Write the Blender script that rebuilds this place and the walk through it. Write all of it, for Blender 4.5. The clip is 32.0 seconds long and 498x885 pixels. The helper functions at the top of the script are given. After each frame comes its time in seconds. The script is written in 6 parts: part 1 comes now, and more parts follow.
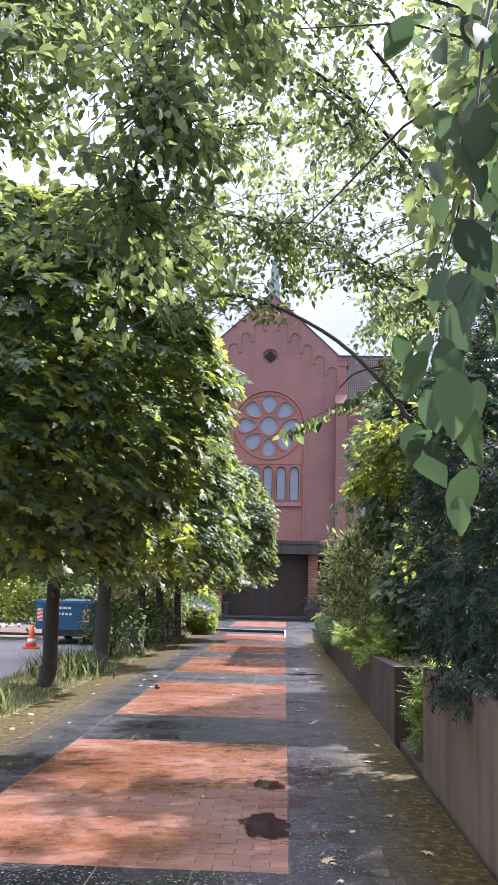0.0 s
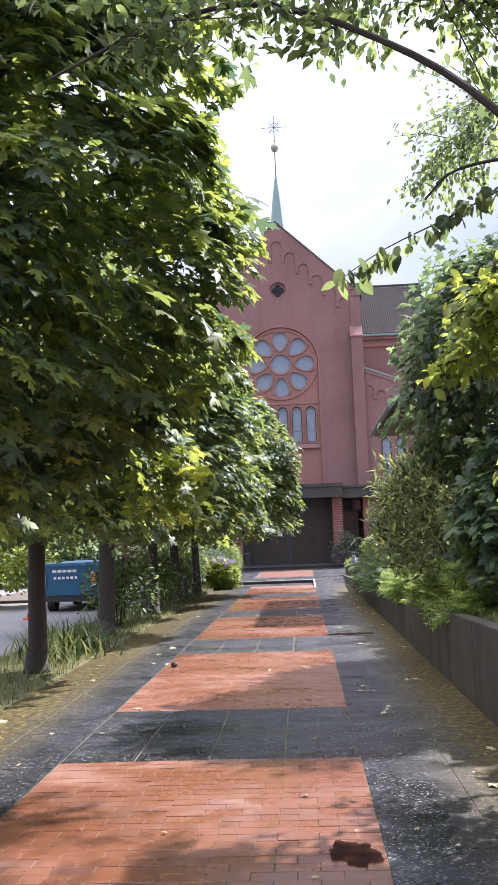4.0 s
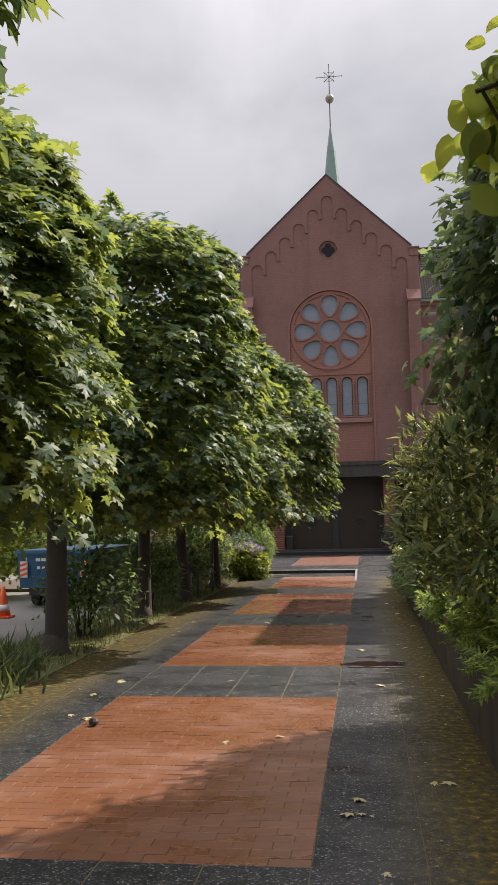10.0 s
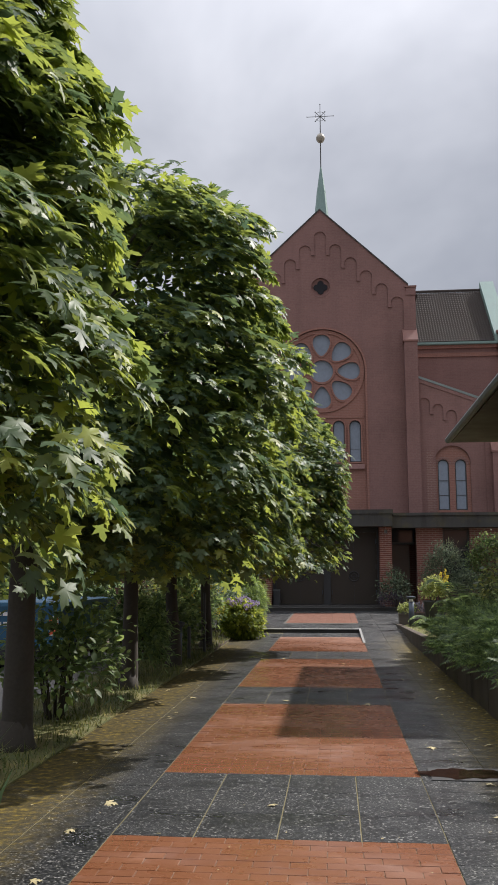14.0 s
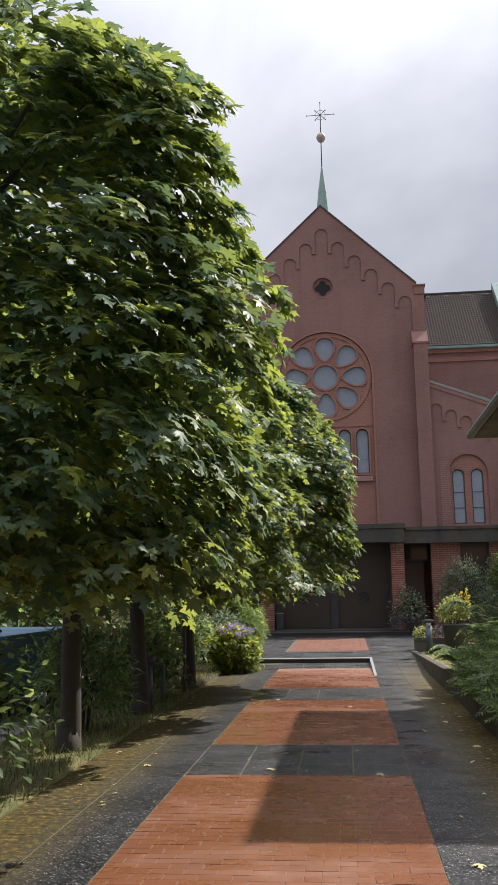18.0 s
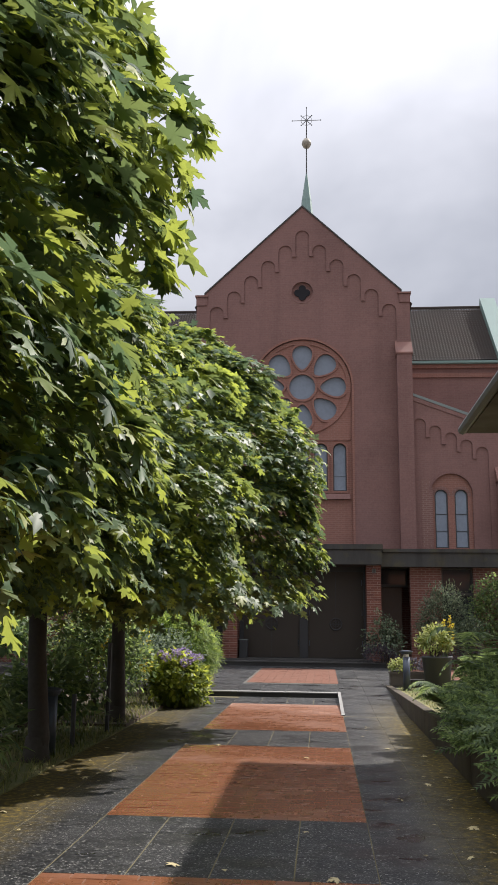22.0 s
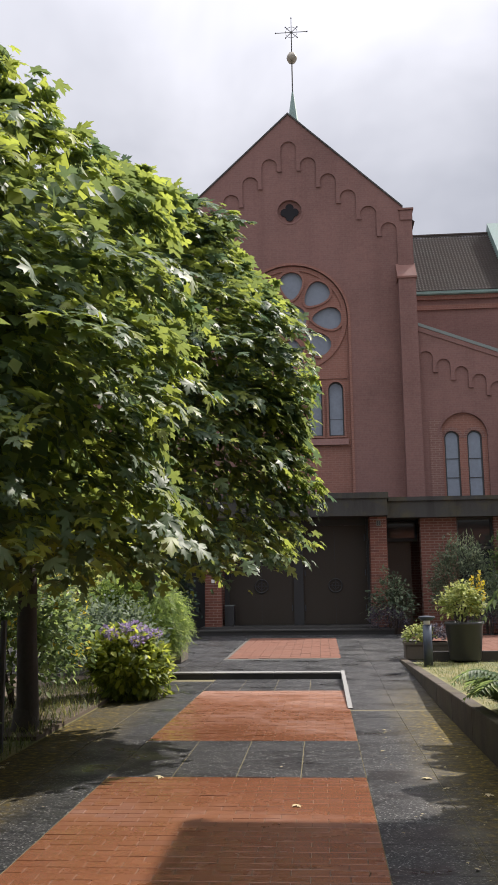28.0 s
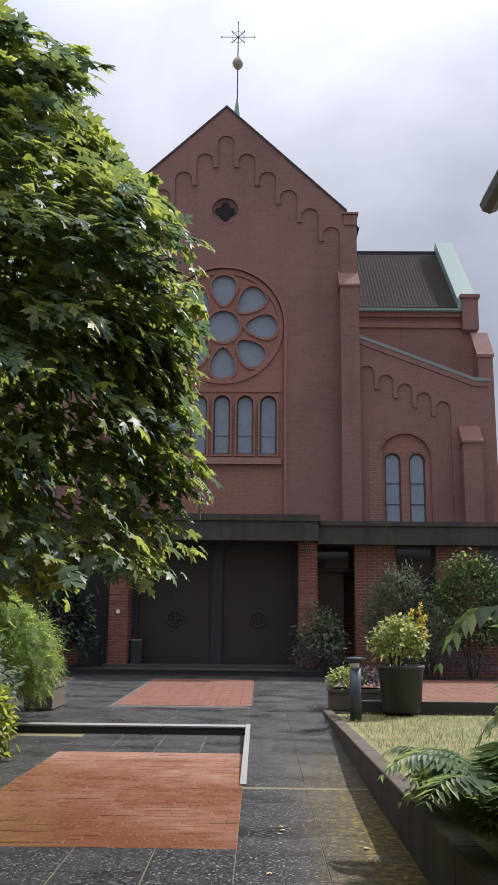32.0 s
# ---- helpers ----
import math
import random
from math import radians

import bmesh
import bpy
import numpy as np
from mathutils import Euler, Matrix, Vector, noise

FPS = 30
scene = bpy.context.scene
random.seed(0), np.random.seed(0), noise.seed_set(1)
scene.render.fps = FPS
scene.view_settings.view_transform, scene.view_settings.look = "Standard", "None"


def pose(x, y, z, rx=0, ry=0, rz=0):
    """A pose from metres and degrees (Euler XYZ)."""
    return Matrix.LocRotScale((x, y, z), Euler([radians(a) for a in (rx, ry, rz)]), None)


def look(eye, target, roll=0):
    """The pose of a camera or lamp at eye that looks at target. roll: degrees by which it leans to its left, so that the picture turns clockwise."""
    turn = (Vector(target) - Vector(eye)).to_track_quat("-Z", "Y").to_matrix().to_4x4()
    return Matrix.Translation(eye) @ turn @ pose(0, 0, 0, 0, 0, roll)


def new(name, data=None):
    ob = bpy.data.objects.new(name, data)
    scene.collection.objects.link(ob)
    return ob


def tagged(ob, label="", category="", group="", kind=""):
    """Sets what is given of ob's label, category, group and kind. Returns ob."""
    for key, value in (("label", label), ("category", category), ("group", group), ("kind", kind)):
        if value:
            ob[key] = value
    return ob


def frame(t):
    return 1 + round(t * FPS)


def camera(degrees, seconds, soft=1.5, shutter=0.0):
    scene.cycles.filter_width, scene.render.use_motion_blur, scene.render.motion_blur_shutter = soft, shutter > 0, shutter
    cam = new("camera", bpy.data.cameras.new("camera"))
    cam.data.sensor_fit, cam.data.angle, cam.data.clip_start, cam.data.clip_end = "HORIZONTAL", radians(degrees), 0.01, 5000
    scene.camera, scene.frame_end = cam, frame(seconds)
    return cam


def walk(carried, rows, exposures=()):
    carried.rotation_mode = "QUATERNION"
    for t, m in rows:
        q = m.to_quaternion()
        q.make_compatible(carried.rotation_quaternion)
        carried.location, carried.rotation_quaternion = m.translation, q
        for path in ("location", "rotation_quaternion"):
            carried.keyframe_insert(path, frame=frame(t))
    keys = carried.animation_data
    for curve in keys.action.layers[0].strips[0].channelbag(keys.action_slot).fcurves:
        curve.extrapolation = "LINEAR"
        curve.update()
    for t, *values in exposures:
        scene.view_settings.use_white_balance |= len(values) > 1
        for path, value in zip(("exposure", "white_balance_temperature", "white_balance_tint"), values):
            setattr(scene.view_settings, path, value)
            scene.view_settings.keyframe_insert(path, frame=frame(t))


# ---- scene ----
cam = camera(31.7, 32.0)
METRES, EYE, TILT, LEAN, TURN = 21.1, 1.5, 0.0, 0.0, 0.0
PATH = [
    (0, (0.893, -0.558, 1.458), (0.806, 1.411, 1.795), 1.5),
    (0.5, (0.865, -0.178, 1.449), (0.867, 1.797, 1.767), 0.3),
    (1, (0.799, 0.161, 1.475), (0.797, 2.137, 1.782), -1.0),
    (1.5, (0.625, 0.524, 1.475), (0.599, 2.501, 1.776), -0.8),
    (2, (0.584, 0.871, 1.428), (0.541, 2.854, 1.689), -1.5),
    (2.5, (0.567, 1.29, 1.457), (0.434, 3.278, 1.629), -4.1),
    (3, (0.479, 1.705, 1.474), (0.336, 3.692, 1.652), -2.9),
    (3.5, (0.536, 2.016, 1.446), (0.429, 4.003, 1.646), -2.1),
    (5.5, (0.764, 3.265, 1.51), (0.604, 5.241, 1.777), -1.6),
    (6, (0.719, 3.705, 1.497), (0.568, 5.683, 1.753), -0.9),
    (6.5, (0.755, 3.786, 1.588), (0.606, 5.765, 1.839), -0.8),
    (7, (0.952, 3.973, 1.62), (0.809, 5.953, 1.868), -0.7),
    (7.5, (1.065, 4.265, 1.579), (0.914, 6.245, 1.817), -1.0),
    (8, (1.087, 4.569, 1.605), (0.931, 6.549, 1.842), -0.9),
    (8.5, (1.198, 4.865, 1.611), (1.039, 6.845, 1.844), -1.0),
    (9, (1.228, 5.244, 1.595), (0.936, 7.217, 1.737), -2.1),
    (9.5, (1.238, 5.578, 1.583), (0.916, 7.547, 1.724), -1.4),
    (10, (1.246, 5.909, 1.625), (0.989, 7.885, 1.803), -1.1),
    (10.5, (1.266, 6.203, 1.628), (1.111, 8.18, 1.888), -0.5),
    (11, (1.122, 6.591, 1.624), (0.973, 8.563, 1.92), -0.1),
    (11.5, (1.075, 7.0, 1.608), (0.858, 8.964, 1.918), -0.5),
    (12, (0.934, 7.315, 1.581), (0.633, 9.271, 1.872), -0.7),
    (12.5, (0.706, 7.599, 1.581), (0.483, 9.558, 1.92), 1.0),
    (13, (0.63, 7.934, 1.561), (0.425, 9.899, 1.877), 0.3),
    (13.5, (0.468, 8.279, 1.559), (0.277, 10.25, 1.844), -0.2),
    (14, (0.295, 8.549, 1.592), (0.105, 10.518, 1.887), -0.1),
    (14.5, (0.249, 8.918, 1.542), (0.06, 10.89, 1.814), -0.6),
    (15, (0.244, 9.309, 1.548), (0.061, 11.285, 1.8), -1.2),
    (15.5, (0.233, 9.636, 1.558), (0.136, 11.612, 1.85), 1.1),
    (17.5, (0.361, 10.843, 1.54), (0.258, 12.814, 1.86), 0.4),
    (18, (0.424, 11.343, 1.618), (0.215, 13.302, 1.96), -0.9),
    (18.5, (0.436, 11.761, 1.569), (0.238, 13.709, 1.975), 1.7),
    (19, (0.441, 12.255, 1.49), (0.281, 14.199, 1.931), 2.3),
    (19.5, (0.457, 12.7, 1.514), (0.3, 14.644, 1.956), 2.2),
    (20, (0.468, 13.087, 1.524), (0.317, 15.034, 1.956), 1.2),
    (20.5, (0.459, 13.375, 1.514), (0.303, 15.324, 1.933), 1.3),
    (21, (0.55, 13.647, 1.541), (0.401, 15.599, 1.947), 1.0),
    (21.5, (0.628, 13.903, 1.536), (0.465, 15.856, 1.935), 0.7),
    (22, (0.61, 14.042, 1.507), (0.445, 15.994, 1.908), 0.7),
    (22.5, (0.558, 14.447, 1.516), (0.405, 16.402, 1.909), 0.7),
    (23, (0.508, 14.905, 1.461), (0.261, 16.865, 1.776), -2.2),
    (23.5, (0.265, 15.147, 1.503), (0.001, 17.1, 1.845), 0.3),
    (24, (0.361, 15.208, 1.47), (0.167, 17.171, 1.799), 0.6),
    (24.5, (0.329, 15.592, 1.531), (0.206, 17.564, 1.844), -0.4),
    (25, (0.486, 15.954, 1.479), (0.354, 17.926, 1.789), -0.8),
    (25.5, (0.371, 16.284, 1.553), (0.25, 18.256, 1.863), -0.3),
    (26, (0.57, 16.653, 1.478), (0.475, 18.623, 1.808), -0.4),
    (26.5, (0.504, 17.053, 1.581), (0.407, 19.021, 1.924), -0.4),
    (28.5, (0.767, 18.533, 1.473), (0.6, 20.501, 1.792), -0.8),
    (29, (0.93, 18.844, 1.503), (0.751, 20.81, 1.825), -0.6),
    (29.5, (0.959, 19.254, 1.452), (0.675, 21.203, 1.799), -0.2),
    (30, (0.904, 19.586, 1.456), (0.63, 21.53, 1.836), 1.8),
    (30.5, (0.964, 19.966, 1.425), (0.742, 21.915, 1.811), 2.3),
    (31, (0.986, 20.464, 1.4), (0.78, 22.415, 1.791), 1.4),
    (31.5, (0.936, 20.797, 1.416), (0.856, 22.752, 1.83), 1.5),
    (32, (1.075, 21.157, 1.406), (1.049, 23.117, 1.807), 0.6),
]
EXPOSURES = [(0.0, 1.88, 5650, 25), (1.0, 1.78, 5650, 25), (2.0, 1.83, 5600, 25), (3.0, 1.96, 5550, 22), (3.5, 1.91, 5600, 21), (6.0, 1.32, 6030, 18), (8.0, 1.07, 6280, 15), (9.0, 0.89, 6680, 14), (10.0, 0.85, 6680, 14), (11.0, 0.71, 6630, 13), (12.0, 0.71, 6580, 13), (13.0, 0.63, 6380, 12), (16.0, 0.93, 6230, 12), (19.0, 0.94, 6340, 13), (22.0, 0.94, 6340, 13), (25.0, 0.95, 6490, 13), (29.0, 0.95, 6340, 14), (32.0, 0.83, 6090, 15)]
walk(cam, [(t, look(eye, target, roll)) for t, eye, target, roll in PATH], EXPOSURES)

# ---- light ----
SUN_AZ, SUN_EL = 46.0, 47.0            # degrees right of straight ahead, height
sun_way = Vector((math.sin(radians(SUN_AZ)) * math.cos(radians(SUN_EL)), math.cos(radians(SUN_AZ)) * math.cos(radians(SUN_EL)), math.sin(radians(SUN_EL))))
sun_data = bpy.data.lights.new("sun", "SUN")
sun_data.energy, sun_data.angle, sun_data.color = 3.6, radians(0.8), (1.0, 0.935, 0.835)
sun = new("sun", sun_data)
sun.matrix_world = look((0, 0, 40), Vector((0, 0, 40)) - sun_way)

world = bpy.data.worlds.new("cloudy_sky")
scene.world = world
world.use_nodes = True
wn, wl = world.node_tree.nodes, world.node_tree.links
wn.clear()
w_out, w_bg, w_sky = wn.new("ShaderNodeOutputWorld"), wn.new("ShaderNodeBackground"), wn.new("ShaderNodeTexSky")
w_sky.sky_type, w_sky.sun_disc, w_sky.sun_elevation, w_sky.sun_rotation = "NISHITA", False, radians(SUN_EL), radians(SUN_AZ)
w_co, w_map, w_n1, w_ramp, w_mix = wn.new("ShaderNodeTexCoord"), wn.new("ShaderNodeMapping"), wn.new("ShaderNodeTexNoise"), wn.new("ShaderNodeValToRGB"), wn.new("ShaderNodeMix")
w_map.inputs["Scale"].default_value = (1.0, 1.0, 1.5)
w_map.inputs["Location"].default_value = (0.35, 0.1, 0.2)
w_n1.inputs["Scale"].default_value, w_n1.inputs["Detail"].default_value, w_n1.inputs["Roughness"].default_value = 2.3, 5.0, 0.5
w_n1.inputs["Distortion"].default_value = 0.25
w_ramp.color_ramp.elements[0].position, w_ramp.color_ramp.elements[0].color = 0.36, (3.3, 3.36, 3.56, 1)
w_ramp.color_ramp.elements[1].position, w_ramp.color_ramp.elements[1].color = 0.62, (5.5, 5.5, 5.65, 1)
w_mix.data_type = "RGBA"
w_mix.inputs["Factor"].default_value = 0.9
wl.new(w_co.outputs["Generated"], w_map.inputs["Vector"])
wl.new(w_map.outputs["Vector"], w_n1.inputs["Vector"])
wl.new(w_n1.outputs["Fac"], w_ramp.inputs["Fac"])
wl.new(w_sky.outputs["Color"], w_mix.inputs["A"])
w_sep, w_mul, w_scale = wn.new("ShaderNodeSeparateXYZ"), wn.new("ShaderNodeMath"), wn.new("ShaderNodeVectorMath")
w_mul.operation, w_scale.operation = "MULTIPLY_ADD", "SCALE"
w_mul.inputs[1].default_value, w_mul.inputs[2].default_value = 3.0, 0.55      # an overcast sky is brightest overhead
w_top, w_pow = wn.new("ShaderNodeMath"), wn.new("ShaderNodeMath")
w_top.operation, w_pow.operation = "MAXIMUM", "POWER"
w_top.inputs[1].default_value, w_pow.inputs[1].default_value = 0.0, 3.0
wl.new(w_co.outputs["Generated"], w_sep.inputs[0])
wl.new(w_sep.outputs["Z"], w_top.inputs[0])
wl.new(w_top.outputs[0], w_pow.inputs[0])
wl.new(w_pow.outputs[0], w_mul.inputs[0])
wl.new(w_ramp.outputs["Color"], w_scale.inputs[0])
wl.new(w_mul.outputs[0], w_scale.inputs["Scale"])
wl.new(w_scale.outputs[0], w_mix.inputs["B"])
wl.new(w_mix.outputs["Result"], w_bg.inputs["Color"])
w_bg.inputs["Strength"].default_value = 0.097
wl.new(w_bg.outputs["Background"], w_out.inputs["Surface"])


# ---- materials ----
def material(name, base, rough=0.7, metal=0.0, spec=0.5):
    m = bpy.data.materials.new(name)
    m.use_nodes = True
    b = m.node_tree.nodes["Principled BSDF"]
    b.inputs["Base Color"].default_value = (*base, 1)
    b.inputs["Roughness"].default_value, b.inputs["Metallic"].default_value = rough, metal
    b.inputs["Specular IOR Level"].default_value = spec
    return m


def node(m, kind, **ins):
    n = m.node_tree.nodes.new(kind)
    for k, v in ins.items():
        n.inputs[k.replace("_", " ")].default_value = v
    return n


def wire(m, a, b):
    m.node_tree.links.new(a, b)


def bsdf(m):
    return m.node_tree.nodes["Principled BSDF"]


def position(m):
    return node(m, "ShaderNodeNewGeometry").outputs["Position"]


def noise_out(m, vec, scale, detail=4.0, rough=0.55, distortion=0.0):
    n = node(m, "ShaderNodeTexNoise", Scale=scale, Detail=detail, Roughness=rough, Distortion=distortion)
    wire(m, vec, n.inputs["Vector"])
    return n.outputs["Fac"]


def ramp(m, fac, stops):
    n = m.node_tree.nodes.new("ShaderNodeValToRGB")
    els = n.color_ramp.elements
    while len(els) < len(stops):
        els.new(0.5)
    for e, (p, c) in zip(els, stops):
        e.position, e.color = p, (*c, 1)
    wire(m, fac, n.inputs["Fac"])
    return n.outputs["Color"]


def mixed(m, fac, a, b, blend="MIX"):
    n = m.node_tree.nodes.new("ShaderNodeMix")
    n.data_type, n.blend_type = "RGBA", blend
    for sock, v in ((n.inputs["Factor"], fac), (n.inputs["A"], a), (n.inputs["B"], b)):
        if isinstance(v, bpy.types.NodeSocket):
            wire(m, v, sock)
        else:
            sock.default_value = (*v, 1) if isinstance(v, tuple) else v
    return n.outputs["Result"]


def maths(m, op, a, b=0.0, clamp=False):
    n = m.node_tree.nodes.new("ShaderNodeMath")
    n.operation, n.use_clamp = op, clamp
    for sock, v in zip(n.inputs, (a, b)):
        if isinstance(v, bpy.types.NodeSocket):
            wire(m, v, sock)
        else:
            sock.default_value = v
    return n.outputs[0]


def bump(m, height, strength=0.3, distance=0.01):
    n = node(m, "ShaderNodeBump", Strength=strength, Distance=distance)
    wire(m, height, n.inputs["Height"])
    wire(m, n.outputs["Normal"], bsdf(m).inputs["Normal"])


def stretch(m, vec, scale):
    n = node(m, "ShaderNodeMapping", Scale=scale)
    wire(m, vec, n.inputs["Vector"])
    return n.outputs["Vector"]


def plain(name, base, rough=0.7, vary=0.25, scale=3.0, grain=60.0, metal=0.0, spec=0.5, relief=0.15):
    """A surface with stains at one scale and grain at a finer one."""
    m = material(name, base, rough, metal, spec)
    p = position(m)
    a, b = noise_out(m, p, scale, 5), noise_out(m, p, grain, 3)
    dark, light = tuple(v * (1 - vary) for v in base), tuple(min(1, v * (1 + vary)) for v in base)
    c = mixed(m, a, dark, light)
    c = mixed(m, 0.35, c, ramp(m, b, [(0.25, dark), (0.75, light)]))
    wire(m, c, bsdf(m).inputs["Base Color"])
    wire(m, ramp(m, a, [(0.3, (rough * 0.8,) * 3), (0.7, (min(1, rough * 1.15),) * 3)]), bsdf(m).inputs["Roughness"])
    if relief:
        bump(m, b, relief, 0.004)
    return m


def brickwork(name, a, b, mortar, side=False, scale=1.0, mortar_size=0.012, strength=0.5, rough=0.8):
    """Courses of brick, 0.25 x 0.075 m, on a wall that faces along y (or x, if side)."""
    m = material(name, a, rough, spec=0.3)
    p = position(m)
    sep = node(m, "ShaderNodeSeparateXYZ")
    wire(m, p, sep.inputs[0])
    com = node(m, "ShaderNodeCombineXYZ")
    wire(m, sep.outputs["Y" if side else "X"], com.inputs[0])
    wire(m, sep.outputs["Z"], com.inputs[1])
    t = node(m, "ShaderNodeTexBrick", Scale=scale, Mortar_Size=mortar_size, Mortar_Smooth=0.2, Bias=0.0, Brick_Width=0.25, Row_Height=0.077)
    t.inputs["Color1"].default_value, t.inputs["Color2"].default_value, t.inputs["Mortar"].default_value = (*a, 1), (*b, 1), (*mortar, 1)
    wire(m, com.outputs[0], t.inputs["Vector"])
    n = noise_out(m, p, 0.45, 5)
    f = noise_out(m, p, 14.0, 3)
    c = mixed(m, 0.45, t.outputs["Color"], ramp(m, n, [(0.3, tuple(v * 0.55 for v in a)), (0.5, a), (0.72, tuple(min(1, v * 1.35) for v in b))]))
    streak = noise_out(m, stretch(m, p, (2.2, 2.2, 0.18)), 1.0, 5)
    c = mixed(m, ramp(m, streak, [(0.52, (0, 0, 0)), (0.75, (0.35, 0.35, 0.35))]), c, tuple(v * 0.55 for v in a))
    c = mixed(m, 0.2, c, ramp(m, f, [(0.3, tuple(v * 0.6 for v in a)), (0.7, tuple(min(1, v * 1.5) for v in a))]))
    wire(m, c, bsdf(m).inputs["Base Color"])
    bump(m, t.outputs["Fac"], -strength if strength > 0 else 0, 0.008)
    return m


def leaf_material(name, base, tip, translucent=0.35, rough=0.5, spread=0.38):
    m = material(name, base, rough, spec=0.3)
    g = node(m, "ShaderNodeNewGeometry")
    dark = tuple(v * (1 - spread) for v in base)
    c = ramp(m, g.outputs["Random Per Island"], [(0.0, dark), (0.6, base), (0.94, tip), (1.0, tuple(min(1, v * 1.3) for v in tip))])
    shine = ramp(m, g.outputs["Random Per Island"], [(0.0, tuple(v * 1.5 for v in base)), (0.55, tuple(min(1, v * 2.0) for v in tip)), (1.0, tuple(min(1, v * 3.2) for v in tip))])
    c2 = mixed(m, noise_out(m, g.outputs["Position"], 1.3, 3), mixed(m, 0.22, c, (0.0, 0.0, 0.0)), c)
    wire(m, c2, bsdf(m).inputs["Base Color"])
    tr = node(m, "ShaderNodeBsdfTranslucent")
    wire(m, mixed(m, 0.7, c2, shine), tr.inputs["Color"])
    mx = node(m, "ShaderNodeMixShader", Fac=translucent)
    wire(m, bsdf(m).outputs[0], mx.inputs[1])
    wire(m, tr.outputs[0], mx.inputs[2])
    wire(m, mx.outputs[0], m.node_tree.nodes["Material Output"].inputs["Surface"])
    return m


RED = brickwork("red_brick_wall", (0.217, 0.118, 0.104), (0.176, 0.095, 0.087), (0.205, 0.138, 0.126), mortar_size=0.009, strength=0.25)
RED_SIDE = brickwork("red_brick_flank", (0.217, 0.118, 0.104), (0.176, 0.095, 0.087), (0.205, 0.138, 0.126), side=True, mortar_size=0.009, strength=0.25)
TRIM = brickwork("moulded_brick", (0.26, 0.122, 0.094), (0.20, 0.096, 0.077), (0.28, 0.185, 0.155), strength=0.3)
PIER = brickwork("clinker_brick", (0.20, 0.08, 0.058), (0.145, 0.058, 0.045), (0.36, 0.295, 0.255), strength=0.7)
PIER_SIDE = brickwork("clinker_flank", (0.20, 0.08, 0.058), (0.145, 0.058, 0.045), (0.36, 0.295, 0.255), side=True, strength=0.7)
HOUSE = brickwork("house_brick", (0.30, 0.12, 0.07), (0.22, 0.085, 0.055), (0.33, 0.29, 0.25), strength=0.7)
HOUSE_SIDE = brickwork("house_brick_flank", (0.30, 0.12, 0.07), (0.22, 0.085, 0.055), (0.33, 0.29, 0.25), side=True, strength=0.7)
WORN = brickwork("worn_brick_strip", (0.21, 0.112, 0.095), (0.165, 0.088, 0.077), (0.31, 0.235, 0.205), strength=0.5)
GLASS = plain("leaded_church_glass", (0.205, 0.24, 0.295), 0.22, 0.22, 2.5, 9.0, relief=0.25)
DARK_GLASS = material("dark_window_glass", (0.03, 0.035, 0.04), 0.06)
HOLLOW_SHADE = plain("painted_hollow_shade", (0.028, 0.028, 0.032), 0.95, 0.3, spec=0.1)
LEAD = plain("dark_lead", (0.05, 0.05, 0.055), 0.55)
BROWN = plain("dull_brown_boards", (0.10, 0.07, 0.052), 0.7, 0.3, 2.0, 25)
SLATE = plain("dark_coping", (0.05, 0.048, 0.046), 0.7, 0.4, 2.0, 30)
DOOR = plain("bronze_door_sheet", (0.042, 0.034, 0.027), 0.5, 0.3, 1.2, 25, metal=0.25)
DOOR_DARK = plain("dark_door_steel", (0.03, 0.032, 0.036), 0.45, 0.3)
COPPER = plain("green_copper", (0.175, 0.262, 0.24), 0.6, 0.3, 2.0, 20)
ZINC = plain("zinc_coping", (0.17, 0.20, 0.19), 0.6, 0.3)
TILE = plain("dark_roof_tile", (0.06, 0.05, 0.045), 0.95, 0.4, 1.5, 12, spec=0.15)
CAP = plain("red_clay_cap", (0.2, 0.098, 0.08), 0.75, 0.3)
IRON = plain("dark_iron", (0.04, 0.04, 0.042), 0.5, 0.3)
BALL = plain("dull_gilt_ball", (0.30, 0.27, 0.22), 0.45, 0.25, metal=0.4)
WHITE = plain("white_paint", (0.75, 0.75, 0.73), 0.45, 0.08)


def streaked(name, base):
    """Board-marked concrete with dark runs of water and algae."""
    m = plain(name, base, 0.85, 0.4, 1.1, 45, relief=0.35)
    p = position(m)
    c = bsdf(m).inputs["Base Color"].links[0].from_socket
    runs = noise_out(m, stretch(m, p, (3.2, 3.2, 0.3)), 1.0, 5, 0.6)
    c = mixed(m, ramp(m, runs, [(0.45, (0, 0, 0)), (0.70, (0.7,) * 3)]), c, tuple(v * 0.35 for v in base))
    green = noise_out(m, p, 2.3, 5)
    c = mixed(m, ramp(m, green, [(0.5, (0, 0, 0)), (0.7, (0.5,) * 3)]), c, (0.085, 0.075, 0.03))
    wire(m, c, bsdf(m).inputs["Base Color"])
    return m


FASCIA = streaked("weathered_dark_fascia", (0.046, 0.046, 0.043))
CONCRETE = streaked("weathered_concrete", (0.165, 0.12, 0.078))
# far wall: algae-dark concrete, with the shade on its face painted in too
SHADED_ALGAE = streaked("shaded_algae_concrete", (0.058, 0.043, 0.028))
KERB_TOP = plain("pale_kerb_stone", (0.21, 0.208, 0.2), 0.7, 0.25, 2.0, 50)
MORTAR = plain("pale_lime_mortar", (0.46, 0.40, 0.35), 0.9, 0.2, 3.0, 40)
# kerb faces, coloured much darker than the kerb tops
KERB_FACE = plain("dark_kerb_face", (0.026, 0.025, 0.024), 0.6, 0.4, 3.0, 30)
BARK = plain("maple_bark", (0.055, 0.046, 0.038), 0.9, 0.4, 6.0, 30, relief=0.7)
